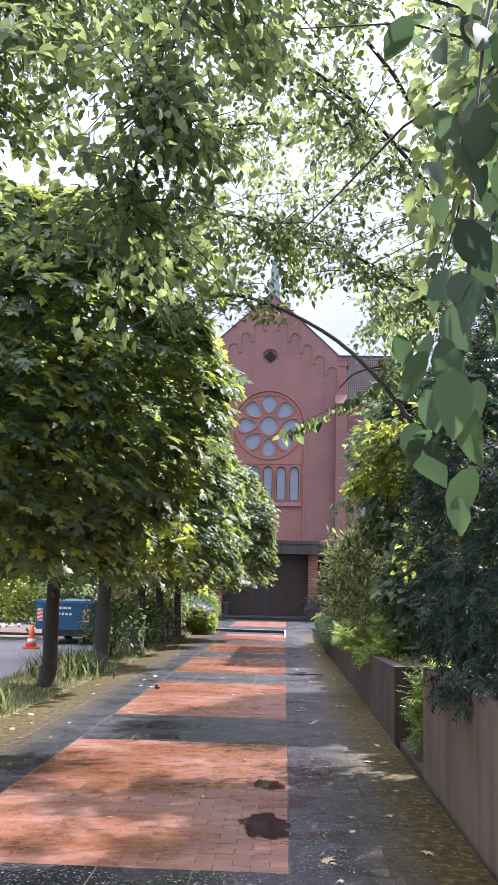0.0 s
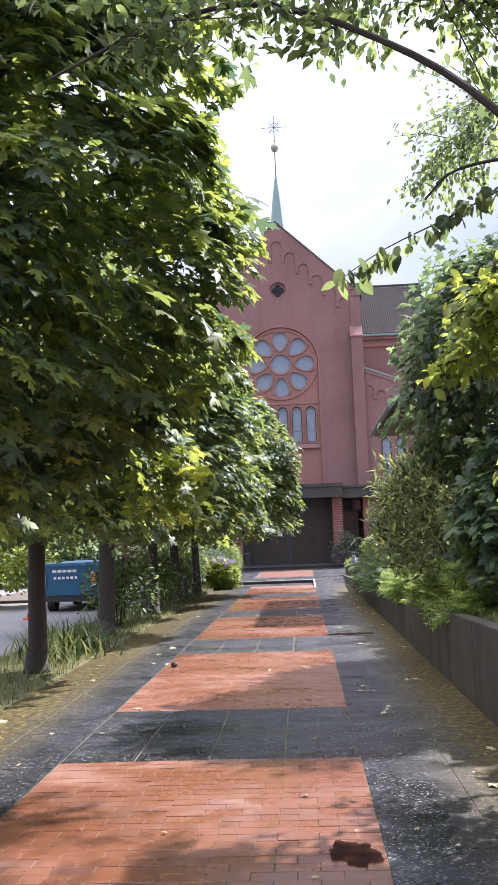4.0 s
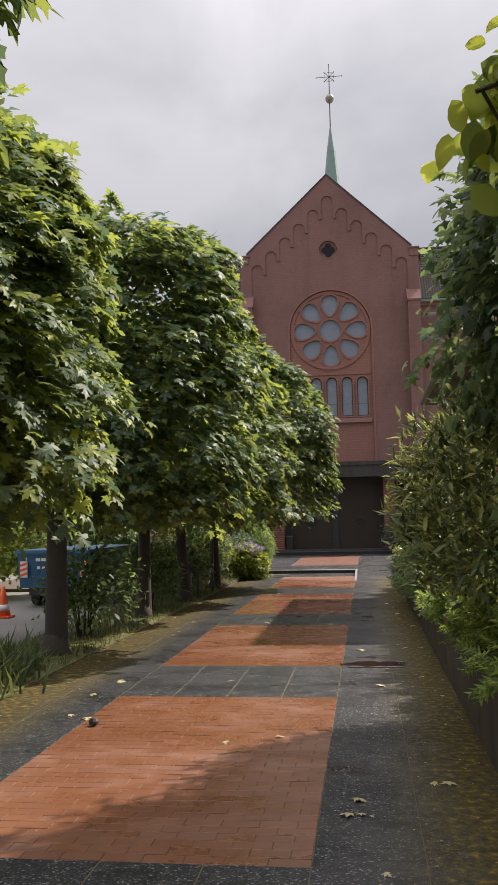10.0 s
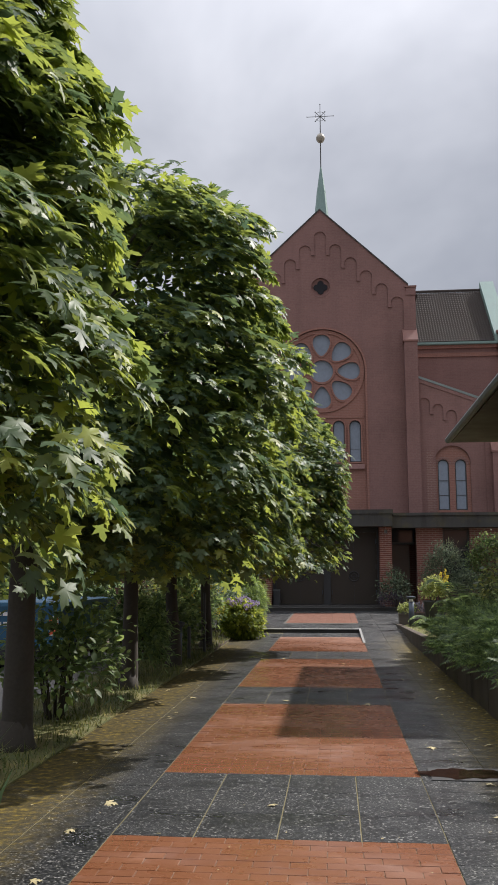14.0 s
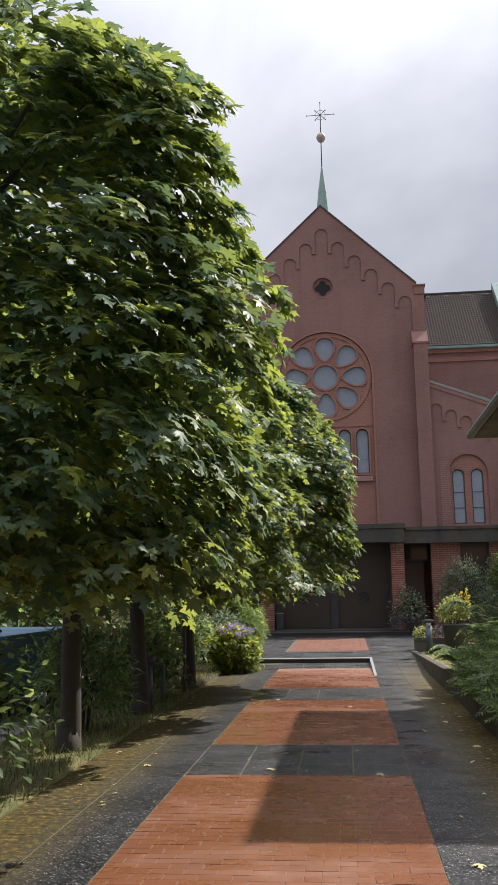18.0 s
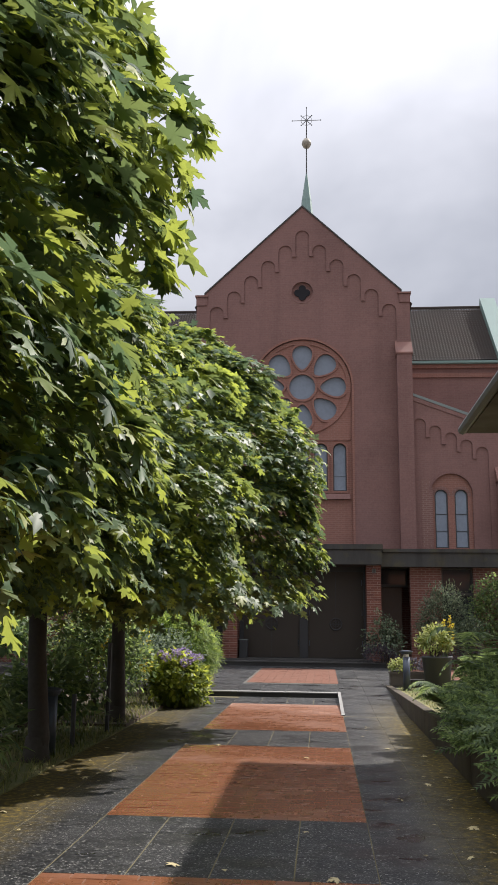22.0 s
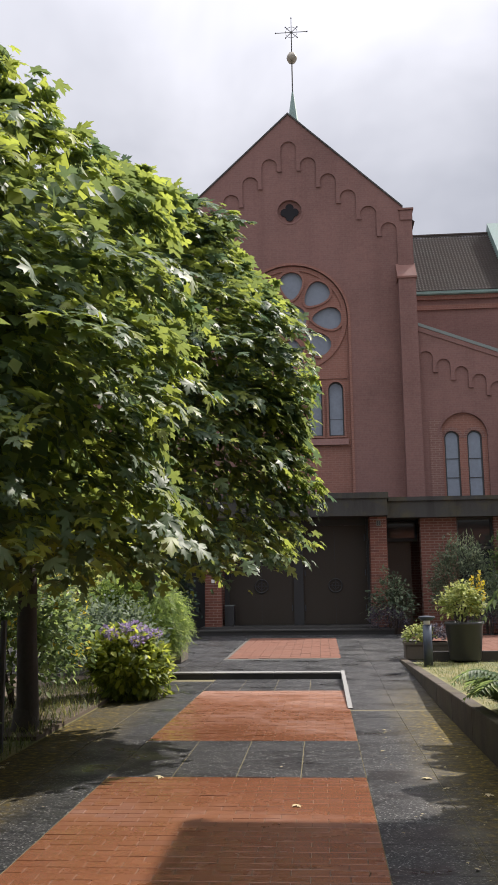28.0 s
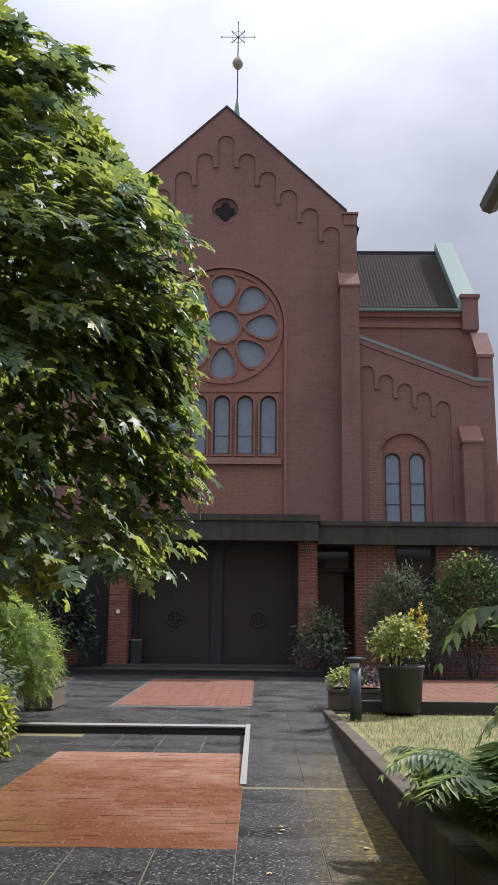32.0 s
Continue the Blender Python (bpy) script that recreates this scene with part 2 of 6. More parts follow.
TWIG = plain("dark_twig_bark", (0.05, 0.04, 0.032), 0.85, 0.3)
SOIL = plain("planting_soil", (0.085, 0.062, 0.042), 0.95, 0.4, 2.0, 30, relief=0.5)
LAWN = plain("dry_lawn_sod", (0.17, 0.15, 0.065), 0.95, 0.45, 2.5, 25, relief=0.5)
wire(LAWN, mixed(LAWN, 0.65, bsdf(LAWN).inputs["Base Color"].links[0].from_socket, ramp(LAWN, noise_out(LAWN, position(LAWN), 2.1, 6, 0.7), [(0.36, (0.05, 0.085, 0.02)), (0.5, (0.115, 0.12, 0.036)), (0.64, (0.22, 0.175, 0.06))])), bsdf(LAWN).inputs["Base Color"])
BLUE = plain("blue_container_steel", (0.03, 0.13, 0.24), 0.45, 0.3, 1.5, 30)
ORANGE = plain("orange_cone_plastic", (0.75, 0.12, 0.03), 0.5, 0.15)
RUBBER = plain("black_rubber", (0.02, 0.02, 0.02), 0.7, 0.3)
POT = plain("anthracite_pot", (0.035, 0.037, 0.04), 0.5, 0.3)
TROUGH = plain("mossy_stone_trough", (0.10, 0.085, 0.065), 0.85, 0.4, 5.0, 40, relief=0.5)
STEEL = plain("painted_grey_steel", (0.065, 0.08, 0.105), 0.4, 0.25, metal=0.4)
SOFFIT = plain("dark_stained_boards", (0.06, 0.05, 0.042), 0.7, 0.3, 2.0, 25)
GUTTER = plain("grey_gutter", (0.15, 0.16, 0.16), 0.5, 0.25)

MAPLE = leaf_material("maple_leaf", (0.116, 0.182, 0.095), (0.25, 0.285, 0.048), 0.37, 0.48)
MAPLE2 = leaf_material("maple_leaf_dark", (0.106, 0.174, 0.098), (0.235, 0.27, 0.05), 0.36, 0.48)
BEECH = leaf_material("hornbeam_leaf", (0.09, 0.135, 0.06), (0.185, 0.225, 0.07), 0.48)
LIME = leaf_material("lime_green_leaf", (0.15, 0.205, 0.05), (0.30, 0.33, 0.045), 0.48)
RHODO = leaf_material("glossy_evergreen_leaf", (0.088, 0.132, 0.055), (0.30, 0.31, 0.09), 0.28, 0.38, 0.5)
DARK_OVATE = leaf_material("dark_oval_leaf", (0.04, 0.075, 0.034), (0.075, 0.125, 0.045), 0.3, 0.65)
YEW = leaf_material("yew_needles", (0.026, 0.052, 0.036), (0.042, 0.08, 0.048), 0.15, 0.5)
SPRAY = leaf_material("bright_conifer_spray", (0.13, 0.21, 0.055), (0.28, 0.35, 0.07), 0.45)
HAZEL = leaf_material("hazel_leaf", (0.075, 0.125, 0.066), (0.17, 0.215, 0.08), 0.4)
DARK_SPRAY = leaf_material("dark_conifer_spray", (0.085, 0.14, 0.058), (0.17, 0.225, 0.075), 0.4)
FERN = leaf_material("fern_frond", (0.095, 0.155, 0.066), (0.20, 0.255, 0.08), 0.4)
GRASS = leaf_material("grass_blade", (0.08, 0.12, 0.032), (0.22, 0.205, 0.07), 0.3, 0.6, 0.5)
LILY = leaf_material("strap_leaf", (0.065, 0.12, 0.04), (0.18, 0.18, 0.06), 0.3)
GREYLEAF = leaf_material("grey_green_leaf", (0.085, 0.125, 0.075), (0.19, 0.23, 0.14), 0.25, 0.6)
BLOOM = leaf_material("hydrangea_bloom", (0.27, 0.20, 0.40), (0.42, 0.33, 0.52), 0.3, 0.7)
YELLOW = leaf_material("yellow_bloom", (0.55, 0.40, 0.04), (0.7, 0.5, 0.06), 0.3, 0.7)
LAVENDER = leaf_material("purple_low_plant", (0.07, 0.06, 0.085), (0.12, 0.11, 0.12), 0.25, 0.7)
VARIEG = leaf_material("yellow_green_leaf", (0.22, 0.27, 0.07), (0.40, 0.42, 0.14), 0.35)


def brick_paver():
    """Clinker pavers: each with its own tone, dry and dusty in places, wet and deep orange in others; sky sheen is
    painted pale near the start.
    """
    m = material("red_clinker_paver", (0.23, 0.09, 0.055), 0.5, spec=0.5)
    p = position(m)
    info = node(m, "ShaderNodeObjectInfo")
    isl = node(m, "ShaderNodeNewGeometry").outputs["Random Per Island"]
    pick = maths(m, "FRACT", maths(m, "ADD", info.outputs["Random"], isl))
    base = ramp(m, pick, [(0.0, (0.15, 0.062, 0.036)), (0.3, (0.19, 0.084, 0.047)), (0.75, (0.225, 0.102, 0.058)), (1.0, (0.27, 0.13, 0.078))])
    n, g = noise_out(m, stretch(m, p, (0.7, 1.3, 1.0)), 0.75, 6, 0.65), noise_out(m, p, 90, 3)
    fine = noise_out(m, p, 6.0, 4, 0.6)
    wetness = maths(m, "ADD", maths(m, "MULTIPLY", n, 0.72), maths(m, "ADD", maths(m, "MULTIPLY", fine, 0.2), maths(m, "MULTIPLY", pick, 0.08)))
    sep = node(m, "ShaderNodeSeparateXYZ")
    wire(m, p, sep.inputs[0])
    onward = maths(m, "MULTIPLY", maths(m, "SUBTRACT", sep.outputs["Y"], 9.0), 0.009)
    drier = maths(m, "MINIMUM", maths(m, "MAXIMUM", maths(m, "MULTIPLY", maths(m, "SUBTRACT", sep.outputs["Y"], 27.5), 0.035), 0.0), 0.12)
    wetness = maths(m, "ADD", wetness, maths(m, "SUBTRACT", maths(m, "MAXIMUM", maths(m, "MINIMUM", onward, 0.09), -0.08), drier))
    wet = ramp(m, wetness, [(0.43, (0, 0, 0)), (0.54, (1, 1, 1))])
    # dry dust in patches; near the start this pale tone also paints sky sheen
    dust_and_sheen = ramp(m, wetness, [(0.34, (0.6, 0.6, 0.6)), (0.46, (0, 0, 0))])
    c = mixed(m, wet, base, mixed(m, 0.68, base, (0.168, 0.062, 0.026)))
    c = mixed(m, dust_and_sheen, c, (0.32, 0.195, 0.145))
    c = mixed(m, 0.16, c, ramp(m, g, [(0.3, (0.10, 0.036, 0.02)), (0.7, (0.30, 0.13, 0.075))]))
    wire(m, c, bsdf(m).inputs["Base Color"])
    soaked = maths(m, "MULTIPLY", maths(m, "SUBTRACT", 11.0, sep.outputs["Y"]), 0.014, True)
    soaked = maths(m, "ADD", wetness, maths(m, "MINIMUM", soaked, 0.12))
    wire(m, ramp(m, soaked, [(0.45, (0.55,) * 3), (0.58, (0.27,) * 3), (0.66, (0.16,) * 3)]), bsdf(m).inputs["Roughness"])
    bump(m, g, 0.25, 0.003)
    return m


def aggregate():
    """Washed concrete slabs: near-black with fine pale chippings, dusty grey and mossy in places."""
    m = material("exposed_aggregate_slab", (0.05, 0.052, 0.055), 0.55, spec=0.22)
    p = position(m)
    v = node(m, "ShaderNodeTexVoronoi", Scale=98.0)
    wire(m, p, v.inputs["Vector"])
    grey = node(m, "ShaderNodeSeparateColor")
    wire(m, v.outputs["Color"], grey.inputs[0])
    peb = ramp(m, grey.outputs[0], [(0.0, (0.008, 0.009, 0.010)), (0.5, (0.015, 0.016, 0.018)), (0.66, (0.04, 0.041, 0.043)), (0.88, (0.06, 0.061, 0.062)), (0.95, (0.15, 0.149, 0.145)), (1.0, (0.30, 0.295, 0.28))])
    n1, n2 = noise_out(m, p, 1.1, 6, 0.6), noise_out(m, p, 5.0, 5, 0.65)
    sep = node(m, "ShaderNodeSeparateXYZ")
    wire(m, p, sep.inputs[0])
    worn = maths(m, "MULTIPLY", maths(m, "SUBTRACT", 0.42, maths(m, "ABSOLUTE", maths(m, "SUBTRACT", sep.outputs["X"], 1.48))), 2.6, True)
    dusty = maths(m, "ADD", maths(m, "MULTIPLY", worn, 0.62), 0.05)
    dusty = maths(m, "MULTIPLY", dusty, ramp(m, n1, [(0.42, (0, 0, 0)), (0.6, (0.85,) * 3)]))
    c = mixed(m, dusty, peb, ramp(m, n2, [(0.3, (0.06, 0.058, 0.056)), (0.7, (0.13, 0.124, 0.116))]))
    left = maths(m, "MULTIPLY", maths(m, "SUBTRACT", -1.34, sep.outputs["X"]), 2.0, True)
    right = maths(m, "MULTIPLY", maths(m, "SUBTRACT", sep.outputs["X"], 1.28), 1.9, True)
    fade = maths(m, "MULTIPLY", maths(m, "SUBTRACT", 32.0, sep.outputs["Y"]), 0.25, True)
    side = maths(m, "MULTIPLY", maths(m, "ADD", left, right), fade)
    patch = maths(m, "ADD", maths(m, "MULTIPLY", n2, 0.6), maths(m, "MULTIPLY", n1, 0.4))
    moss = maths(m, "MULTIPLY", side, ramp(m, patch, [(0.32, (0.25,) * 3), (0.47, (1, 1, 1))]))
    mosscol = ramp(m, noise_out(m, p, 16, 5, 0.65), [(0.32, (0.022, 0.019, 0.010)), (0.52, (0.07, 0.053, 0.016)), (0.7, (0.23, 0.165, 0.025))])
    c = mixed(m, moss, c, mosscol)
    wire(m, c, bsdf(m).inputs["Base Color"])
    wet = noise_out(m, stretch(m, p, (1.0, 1.6, 1.0)), 1.3, 2.5, 0.5)
    soaked = maths(m, "MULTIPLY", maths(m, "SUBTRACT", 11.0, sep.outputs["Y"]), 0.12, True)
    wet = maths(m, "SUBTRACT", wet, maths(m, "MULTIPLY", soaked, 0.2))
    r = mixed(m, maths(m, "MULTIPLY", moss, 0.8), ramp(m, wet, [(0.22, (0.15,) * 3), (0.36, (0.3,) * 3), (0.56, (0.55,) * 3)]), (0.9, 0.9, 0.9))
    wire(m, r, bsdf(m).inputs["Roughness"])
    bump(m, v.outputs["Distance"], -0.7, 0.006)
    return m


def asphalt():
    m = material("grey_asphalt", (0.16, 0.158, 0.155), 0.8)
    p = position(m)
    v = noise_out(m, p, 120, 3)
    n = noise_out(m, p, 0.35, 6, 0.6)
    c = ramp(m, n, [(0.35, (0.155, 0.142, 0.132)), (0.6, (0.215, 0.198, 0.186)), (0.75, (0.25, 0.232, 0.218))])
    c = mixed(m, 0.35, c, ramp(m, v, [(0.3, (0.06, 0.06, 0.06)), (0.7, (0.27, 0.265, 0.26))]))
    wire(m, c, bsdf(m).inputs["Base Color"])
    bump(m, v, 0.3, 0.004)
    return m


def clinker():
    """Single facing bricks, each with its own burnt tone."""
    m = material("clinker_facing_brick", (0.23, 0.08, 0.055), 0.7, spec=0.3)
    tone = node(m, "ShaderNodeObjectInfo").outputs["Random"]
    c = ramp(m, tone, [(0.0, (0.12, 0.048, 0.038)), (0.4, (0.185, 0.07, 0.05)), (0.8, (0.23, 0.092, 0.064)), (1.0, (0.27, 0.13, 0.095))])
    g = noise_out(m, position(m), 40, 4, 0.6)
    c = mixed(m, 0.3, c, ramp(m, g, [(0.3, (0.10, 0.04, 0.03)), (0.7, (0.30, 0.13, 0.09))]))
    wire(m, c, bsdf(m).inputs["Base Color"])
    bump(m, g, 0.3, 0.004)
    return m


PAVER, SLAB, ASPHALT, CLINKER = brick_paver(), aggregate(), asphalt(), clinker()
PALE_PAVER = plain("pale_red_paver", (0.155, 0.073, 0.05), 0.9, 0.25, 1.2, 60, spec=0.2)
JOINT = plain("mossy_joint_sand", (0.14, 0.12, 0.06), 0.95, 0.4, 4.0, 60)
COURT_SAND = plain("grey_joint_sand", (0.075, 0.072, 0.06), 0.95, 0.4, 4.0, 60)
BRICK_SAND = plain("orange_joint_sand", (0.15, 0.095, 0.062), 0.95, 0.4, 4.0, 60)
LITTER = plain("pale_fallen_leaf", (0.42, 0.36, 0.20), 0.8, 0.35, 8.0, 40)


def water():
    """A skin of rain water: dark and mirror-like, the paving faintly seen through it."""
    m = material("rain_puddle", (0.022, 0.012, 0.008), 0.04, spec=0.2)
    bump(m, noise_out(m, position(m), 14.0, 3), 0.06, 0.004)
    mx = node(m, "ShaderNodeMixShader", Fac=0.4)
    wire(m, bsdf(m).outputs[0], mx.inputs[1])
    wire(m, node(m, "ShaderNodeBsdfTransparent", Color=(0.45, 0.36, 0.3, 1)).outputs[0], mx.inputs[2])
    wire(m, mx.outputs[0], m.node_tree.nodes["Material Output"].inputs["Surface"])
    return m


PUDDLE = water()


# ---- makers ----
def thing(name, label, category, at=(0, 0, 0), group="", kind=""):
    ob = new(name)
    ob.location = at
    ob.empty_display_size = 0.2
    return tagged(ob, label, category, group, kind)


def smooth(me, on=True):
    me.polygons.foreach_set("use_smooth", [on] * len(me.polygons))


def hang(name, me, mat, parent=None, label="", soft=False):
    """Links a mesh; under a parent its points are given in world metres."""
    if mat is not None and not me.materials:
        me.materials.append(mat)
    if soft:
        smooth(me)
    ob = new(name, me)
    if parent is not None:
        ob.parent = parent
        top = parent
        off = Vector()
        while top is not None:
            off += top.location
            top = top.parent
        ob.location = -off
    if label:
        ob["label"] = label
    return ob


def part(name, bm, mat, parent=None, label="", soft=False):
    me = bpy.data.meshes.new(name)
    bm.to_mesh(me)
    bm.free()
    return hang(name, me, mat, parent, label, soft)


def box(bm, x0, x1, y0, y1, z0, z1, bevel=0.0):
    vs = [bm.verts.new((x, y, z)) for z in (z0, z1) for x, y in ((x0, y0), (x1, y0), (x1, y1), (x0, y1))]
    fs = [bm.faces.new([vs[i] for i in f]) for f in ((3, 2, 1, 0), (4, 5, 6, 7), (0, 1, 5, 4), (1, 2, 6, 5), (2, 3, 7, 6), (3, 0, 4, 7))]
    if bevel:
        bmesh.ops.bevel(bm, geom=list({e for f in fs for e in f.edges}), offset=bevel, segments=2, affect="EDGES")
    return bm


def a_box(x0, x1, y0, y1, z0, z1, bevel=0.0):
    return box(bmesh.new(), x0, x1, y0, y1, z0, z1, bevel)


def prism(bm, pts, y0, y1):
    """A closed outline of (x, z) drawn out from y0 to y1."""
    a = [bm.verts.new((x, y0, z)) for x, z in pts]
    b = [bm.verts.new((x, y1, z)) for x, z in pts]
    bm.faces.new(a)
    bm.faces.new(b[::-1])
    for i in range(len(pts)):
        j = (i + 1) % len(pts)
        bm.faces.new((a[j], a[i], b[i], b[j]))
    bmesh.ops.recalc_face_normals(bm, faces=bm.faces)
    return bm


def side_prism(bm, pts, x0, x1):
    """A closed outline of (y, z) drawn out from x0 to x1."""
    a = [bm.verts.new((x0, y, z)) for y, z in pts]
    b = [bm.verts.new((x1, y, z)) for y, z in pts]
    bm.faces.new(a)
    bm.faces.new(b[::-1])
    for i in range(len(pts)):
        j = (i + 1) % len(pts)
        bm.faces.new((a[j], a[i], b[i], b[j]))
    bmesh.ops.recalc_face_normals(bm, faces=bm.faces)
    return bm


def plate(name, outlines, y0, y1, mat, parent=None, label=""):
    """A flat plate between y0 and y1 with (x, z) outlines; inner outlines are holes."""
    cu = bpy.data.curves.new(name, "CURVE")
    cu.dimensions, cu.fill_mode, cu.extrude = "2D", "BOTH", (y1 - y0) / 2
    for pts in outlines:
        s = cu.splines.new("POLY")
        s.points.add(len(pts) - 1)
        for q, (x, z) in zip(s.points, pts):
            q.co = (x, z, 0, 1)
        s.use_cyclic_u = True
    tmp = bpy.data.objects.new(name, cu)
    me = bpy.data.meshes.new_from_object(tmp)
    bpy.data.objects.remove(tmp)
    bpy.data.curves.remove(cu)
    me.transform(Matrix.Translation((0, (y0 + y1) / 2, 0)) @ Matrix.Rotation(radians(90), 4, "X"))
    bm = bmesh.new()
    bm.from_mesh(me)
    bmesh.ops.remove_doubles(bm, verts=bm.verts, dist=1e-4)
    bm.to_mesh(me)
    bm.free()
    me.name = name
    smooth(me, False)
    return hang(name, me, mat, parent, label)


def arc(cx, cz, r, a0, a1, n=16, squash=1.0):
    return [(cx + r * math.cos(radians(a0 + (a1 - a0) * i / n)), cz + squash * r * math.sin(radians(a0 + (a1 - a0) * i / n))) for i in range(n + 1)]


def lancet(cx, half, z0, spring):
    return [(cx - half, z0), (cx + half, z0)] + arc(cx, spring, half, 0, 180, 14)


def ring_band(cx, cz, r0, r1, a0, a1, n=20):
    return arc(cx, cz, r1, a0, a1, n) + arc(cx, cz, r0, a1, a0, n)


def tube(bm, pts, r0, r1, n=8, caps=True):
    """A tapered round bar along points."""
    pts = [Vector(p) for p in pts]
    rings = []
    for i, p in enumerate(pts):
        d = (pts[min(i + 1, len(pts) - 1)] - pts[max(i - 1, 0)]).normalized()
        s = d.orthogonal().normalized() if abs(d.z) > 0.95 else d.cross(Vector((0, 0, 1))).normalized()
        u = d.cross(s)
        r = r0 + (r1 - r0) * i / (len(pts) - 1)
        rings.append([bm.verts.new(p + r * (math.cos(2 * math.pi * k / n) * s + math.sin(2 * math.pi * k / n) * u)) for k in range(n)])
    for a, b in zip(rings, rings[1:]):
        for k in range(n):
            bm.faces.new((a[k], a[(k + 1) % n], b[(k + 1) % n], b[k]))
    if caps:
        bm.faces.new(rings[0][::-1])
        bm.faces.new(rings[-1])
    bmesh.ops.recalc_face_normals(bm, faces=bm.faces)
    return bm


def a_tube(pts, r0, r1, n=8):
    return tube(bmesh.new(), pts, r0, r1, n)


def lathe(profile, at=(0, 0, 0), n=20, bm=None):
    """A turned body from (radius, height) pairs."""
    bm = bm or bmesh.new()
    rings = [[bm.verts.new((at[0] + r * math.cos(2 * math.pi * k / n), at[1] + r * math.sin(2 * math.pi * k / n), at[2] + z)) for k in range(n)] for r, z in profile]
    for a, b in zip(rings, rings[1:]):
        for k in range(n):
            bm.faces.new((a[k], a[(k + 1) % n], b[(k + 1) % n], b[k]))
    bm.faces.new(rings[0][::-1])
    bm.faces.new(rings[-1])
    bmesh.ops.recalc_face_normals(bm, faces=bm.faces)
    return bm


def mesh_np(name, verts, faces):
    """A mesh from arrays of points and of faces with one count of corners."""
    me = bpy.data.meshes.new(name)
    n, k = faces.shape
    me.vertices.add(len(verts))
    me.vertices.foreach_set("co", np.ascontiguousarray(verts, np.float32).ravel())
    me.loops.add(n * k)
    me.loops.foreach_set("vertex_index", np.ascontiguousarray(faces, np.int32).ravel())
    me.polygons.add(n)
    me.polygons.foreach_set("loop_start", np.arange(0, n * k, k, dtype=np.int32))
    smooth(me, False)
    me.update(calc_edges=True)
    return me


# ---- leaves ----
def fan_leaf(half, centre):
    """A leaf outline mirrored from its right half, as a fan round its middle."""
    right = [(x, y, z) for x, y, z in half]
    left = [(-x, y, z) for x, y, z in half[::-1] if x > 1e-6]
    ring = right + left
    v = np.array([centre] + ring, float)
    f = np.array([(0, i, i % len(ring) + 1) for i in range(1, len(ring) + 1)])
    return v, f


MAPLE_SHAPE = fan_leaf([(0, 0, 0), (0.45, -0.12, -0.09), (0.27, 0.14, 0.0), (0.46, 0.22, -0.04), (0.70, 0.46, -0.13), (0.46, 0.46, -0.03), (0.38, 0.57, -0.04), (0.20, 0.43, 0.01), (0.19, 0.64, -0.02), (0.30, 0.78, -0.08), (0.12, 0.80, -0.06), (0, 1.06, -0.17)], (0, 0.22, 0.05))
FAR_MAPLE_SHAPE = fan_leaf([(0, -0.02, 0), (0.42, -0.10, -0.07), (0.27, 0.14, 0.0), (0.66, 0.44, -0.11), (0.2, 0.44, 0.0), (0.26, 0.74, -0.05), (0, 1.03, -0.14)], (0, 0.24, 0.04))
OVATE_SHAPE = fan_leaf([(0, 0, 0), (0.17, 0.12, 0.03), (0.275, 0.33, 0.05), (0.26, 0.58, 0.04), (0.14, 0.82, 0.0), (0, 1.0, -0.1)], (0, 0.45, 0))
SMALL_SHAPE = fan_leaf([(0, 0, 0), (0.25, 0.28, 0.04), (0.23, 0.62, 0.03), (0, 1.0, -0.1)], (0, 0.45, 0))
BROAD_SHAPE = (np.array([(0, 0, 0), (0.42, 0.42, 0.06), (0, 1.0, -0.12), (-0.42, 0.42, 0.06)], float), np.array([(0, 1, 2), (0, 2, 3)]))
LANCE_SHAPE = (np.array([(0, 0, 0), (0.13, 0.4, 0.03), (0, 1.0, -0.12), (-0.13, 0.4, 0.03)], float), np.array([(0, 1, 2), (0, 2, 3)]))
BLADE_SHAPE = (np.array([(-0.03, 0, 0), (0.03, 0, 0), (0.028, 0.45, 0.06), (-0.028, 0.45, 0.06), (0, 1.0, -0.12)], float), np.array([(0, 1, 2), (0, 2, 3), (3, 2, 4)]))
SPRIG_SHAPE = (np.array([p for k in range(5) for s in ((-1, 1) if k < 4 else (1,)) for p in ((0, 0.2 * k, 0), (s * (0.30 - 0.045 * k) * (k < 4) + 0.03 * (k == 4), 0.2 * k + 0.26, -0.03), (0.0, 0.2 * k + 0.10, 0.02))] , float), np.arange(27).reshape(9, 3))
FEATHER_SHAPE = (np.array([(-0.012, 0, 0), (0.012, 0, 0), (0, 1.0, -0.14)] + [p for k in range(5) for sd in (-1, 1) for p in ((0, 0.04 + 0.17 * k, -0.015 * k), (0, 0.17 + 0.17 * k, -0.015 * k), (sd * (0.30 - 0.035 * k), 0.30 + 0.17 * k, -0.04 - 0.015 * k))], float), np.arange(33).reshape(11, 3))


def leaf_mesh(name, shape, places, ahead, up, sizes):
    """One mesh of leaves: each at its place, growing along ahead, its upper side to up."""
    v, f = shape
    a = ahead / np.linalg.norm(ahead, axis=1, keepdims=True)
    s = np.cross(a, up)
    s /= np.linalg.norm(s, axis=1, keepdims=True) + 1e-9
    u = np.cross(s, a)
    pts = places[:, None] + sizes[:, None, None] * (v[None, :, :1] * s[:, None] + v[None, :, 1:2] * a[:, None] + v[None, :, 2:] * u[:, None])
    faces = f[None] + (len(v) * np.arange(len(places)))[:, None, None]
    me = mesh_np(name, pts.reshape(-1, 3), faces.reshape(-1, 3))
    smooth(me)
    return me


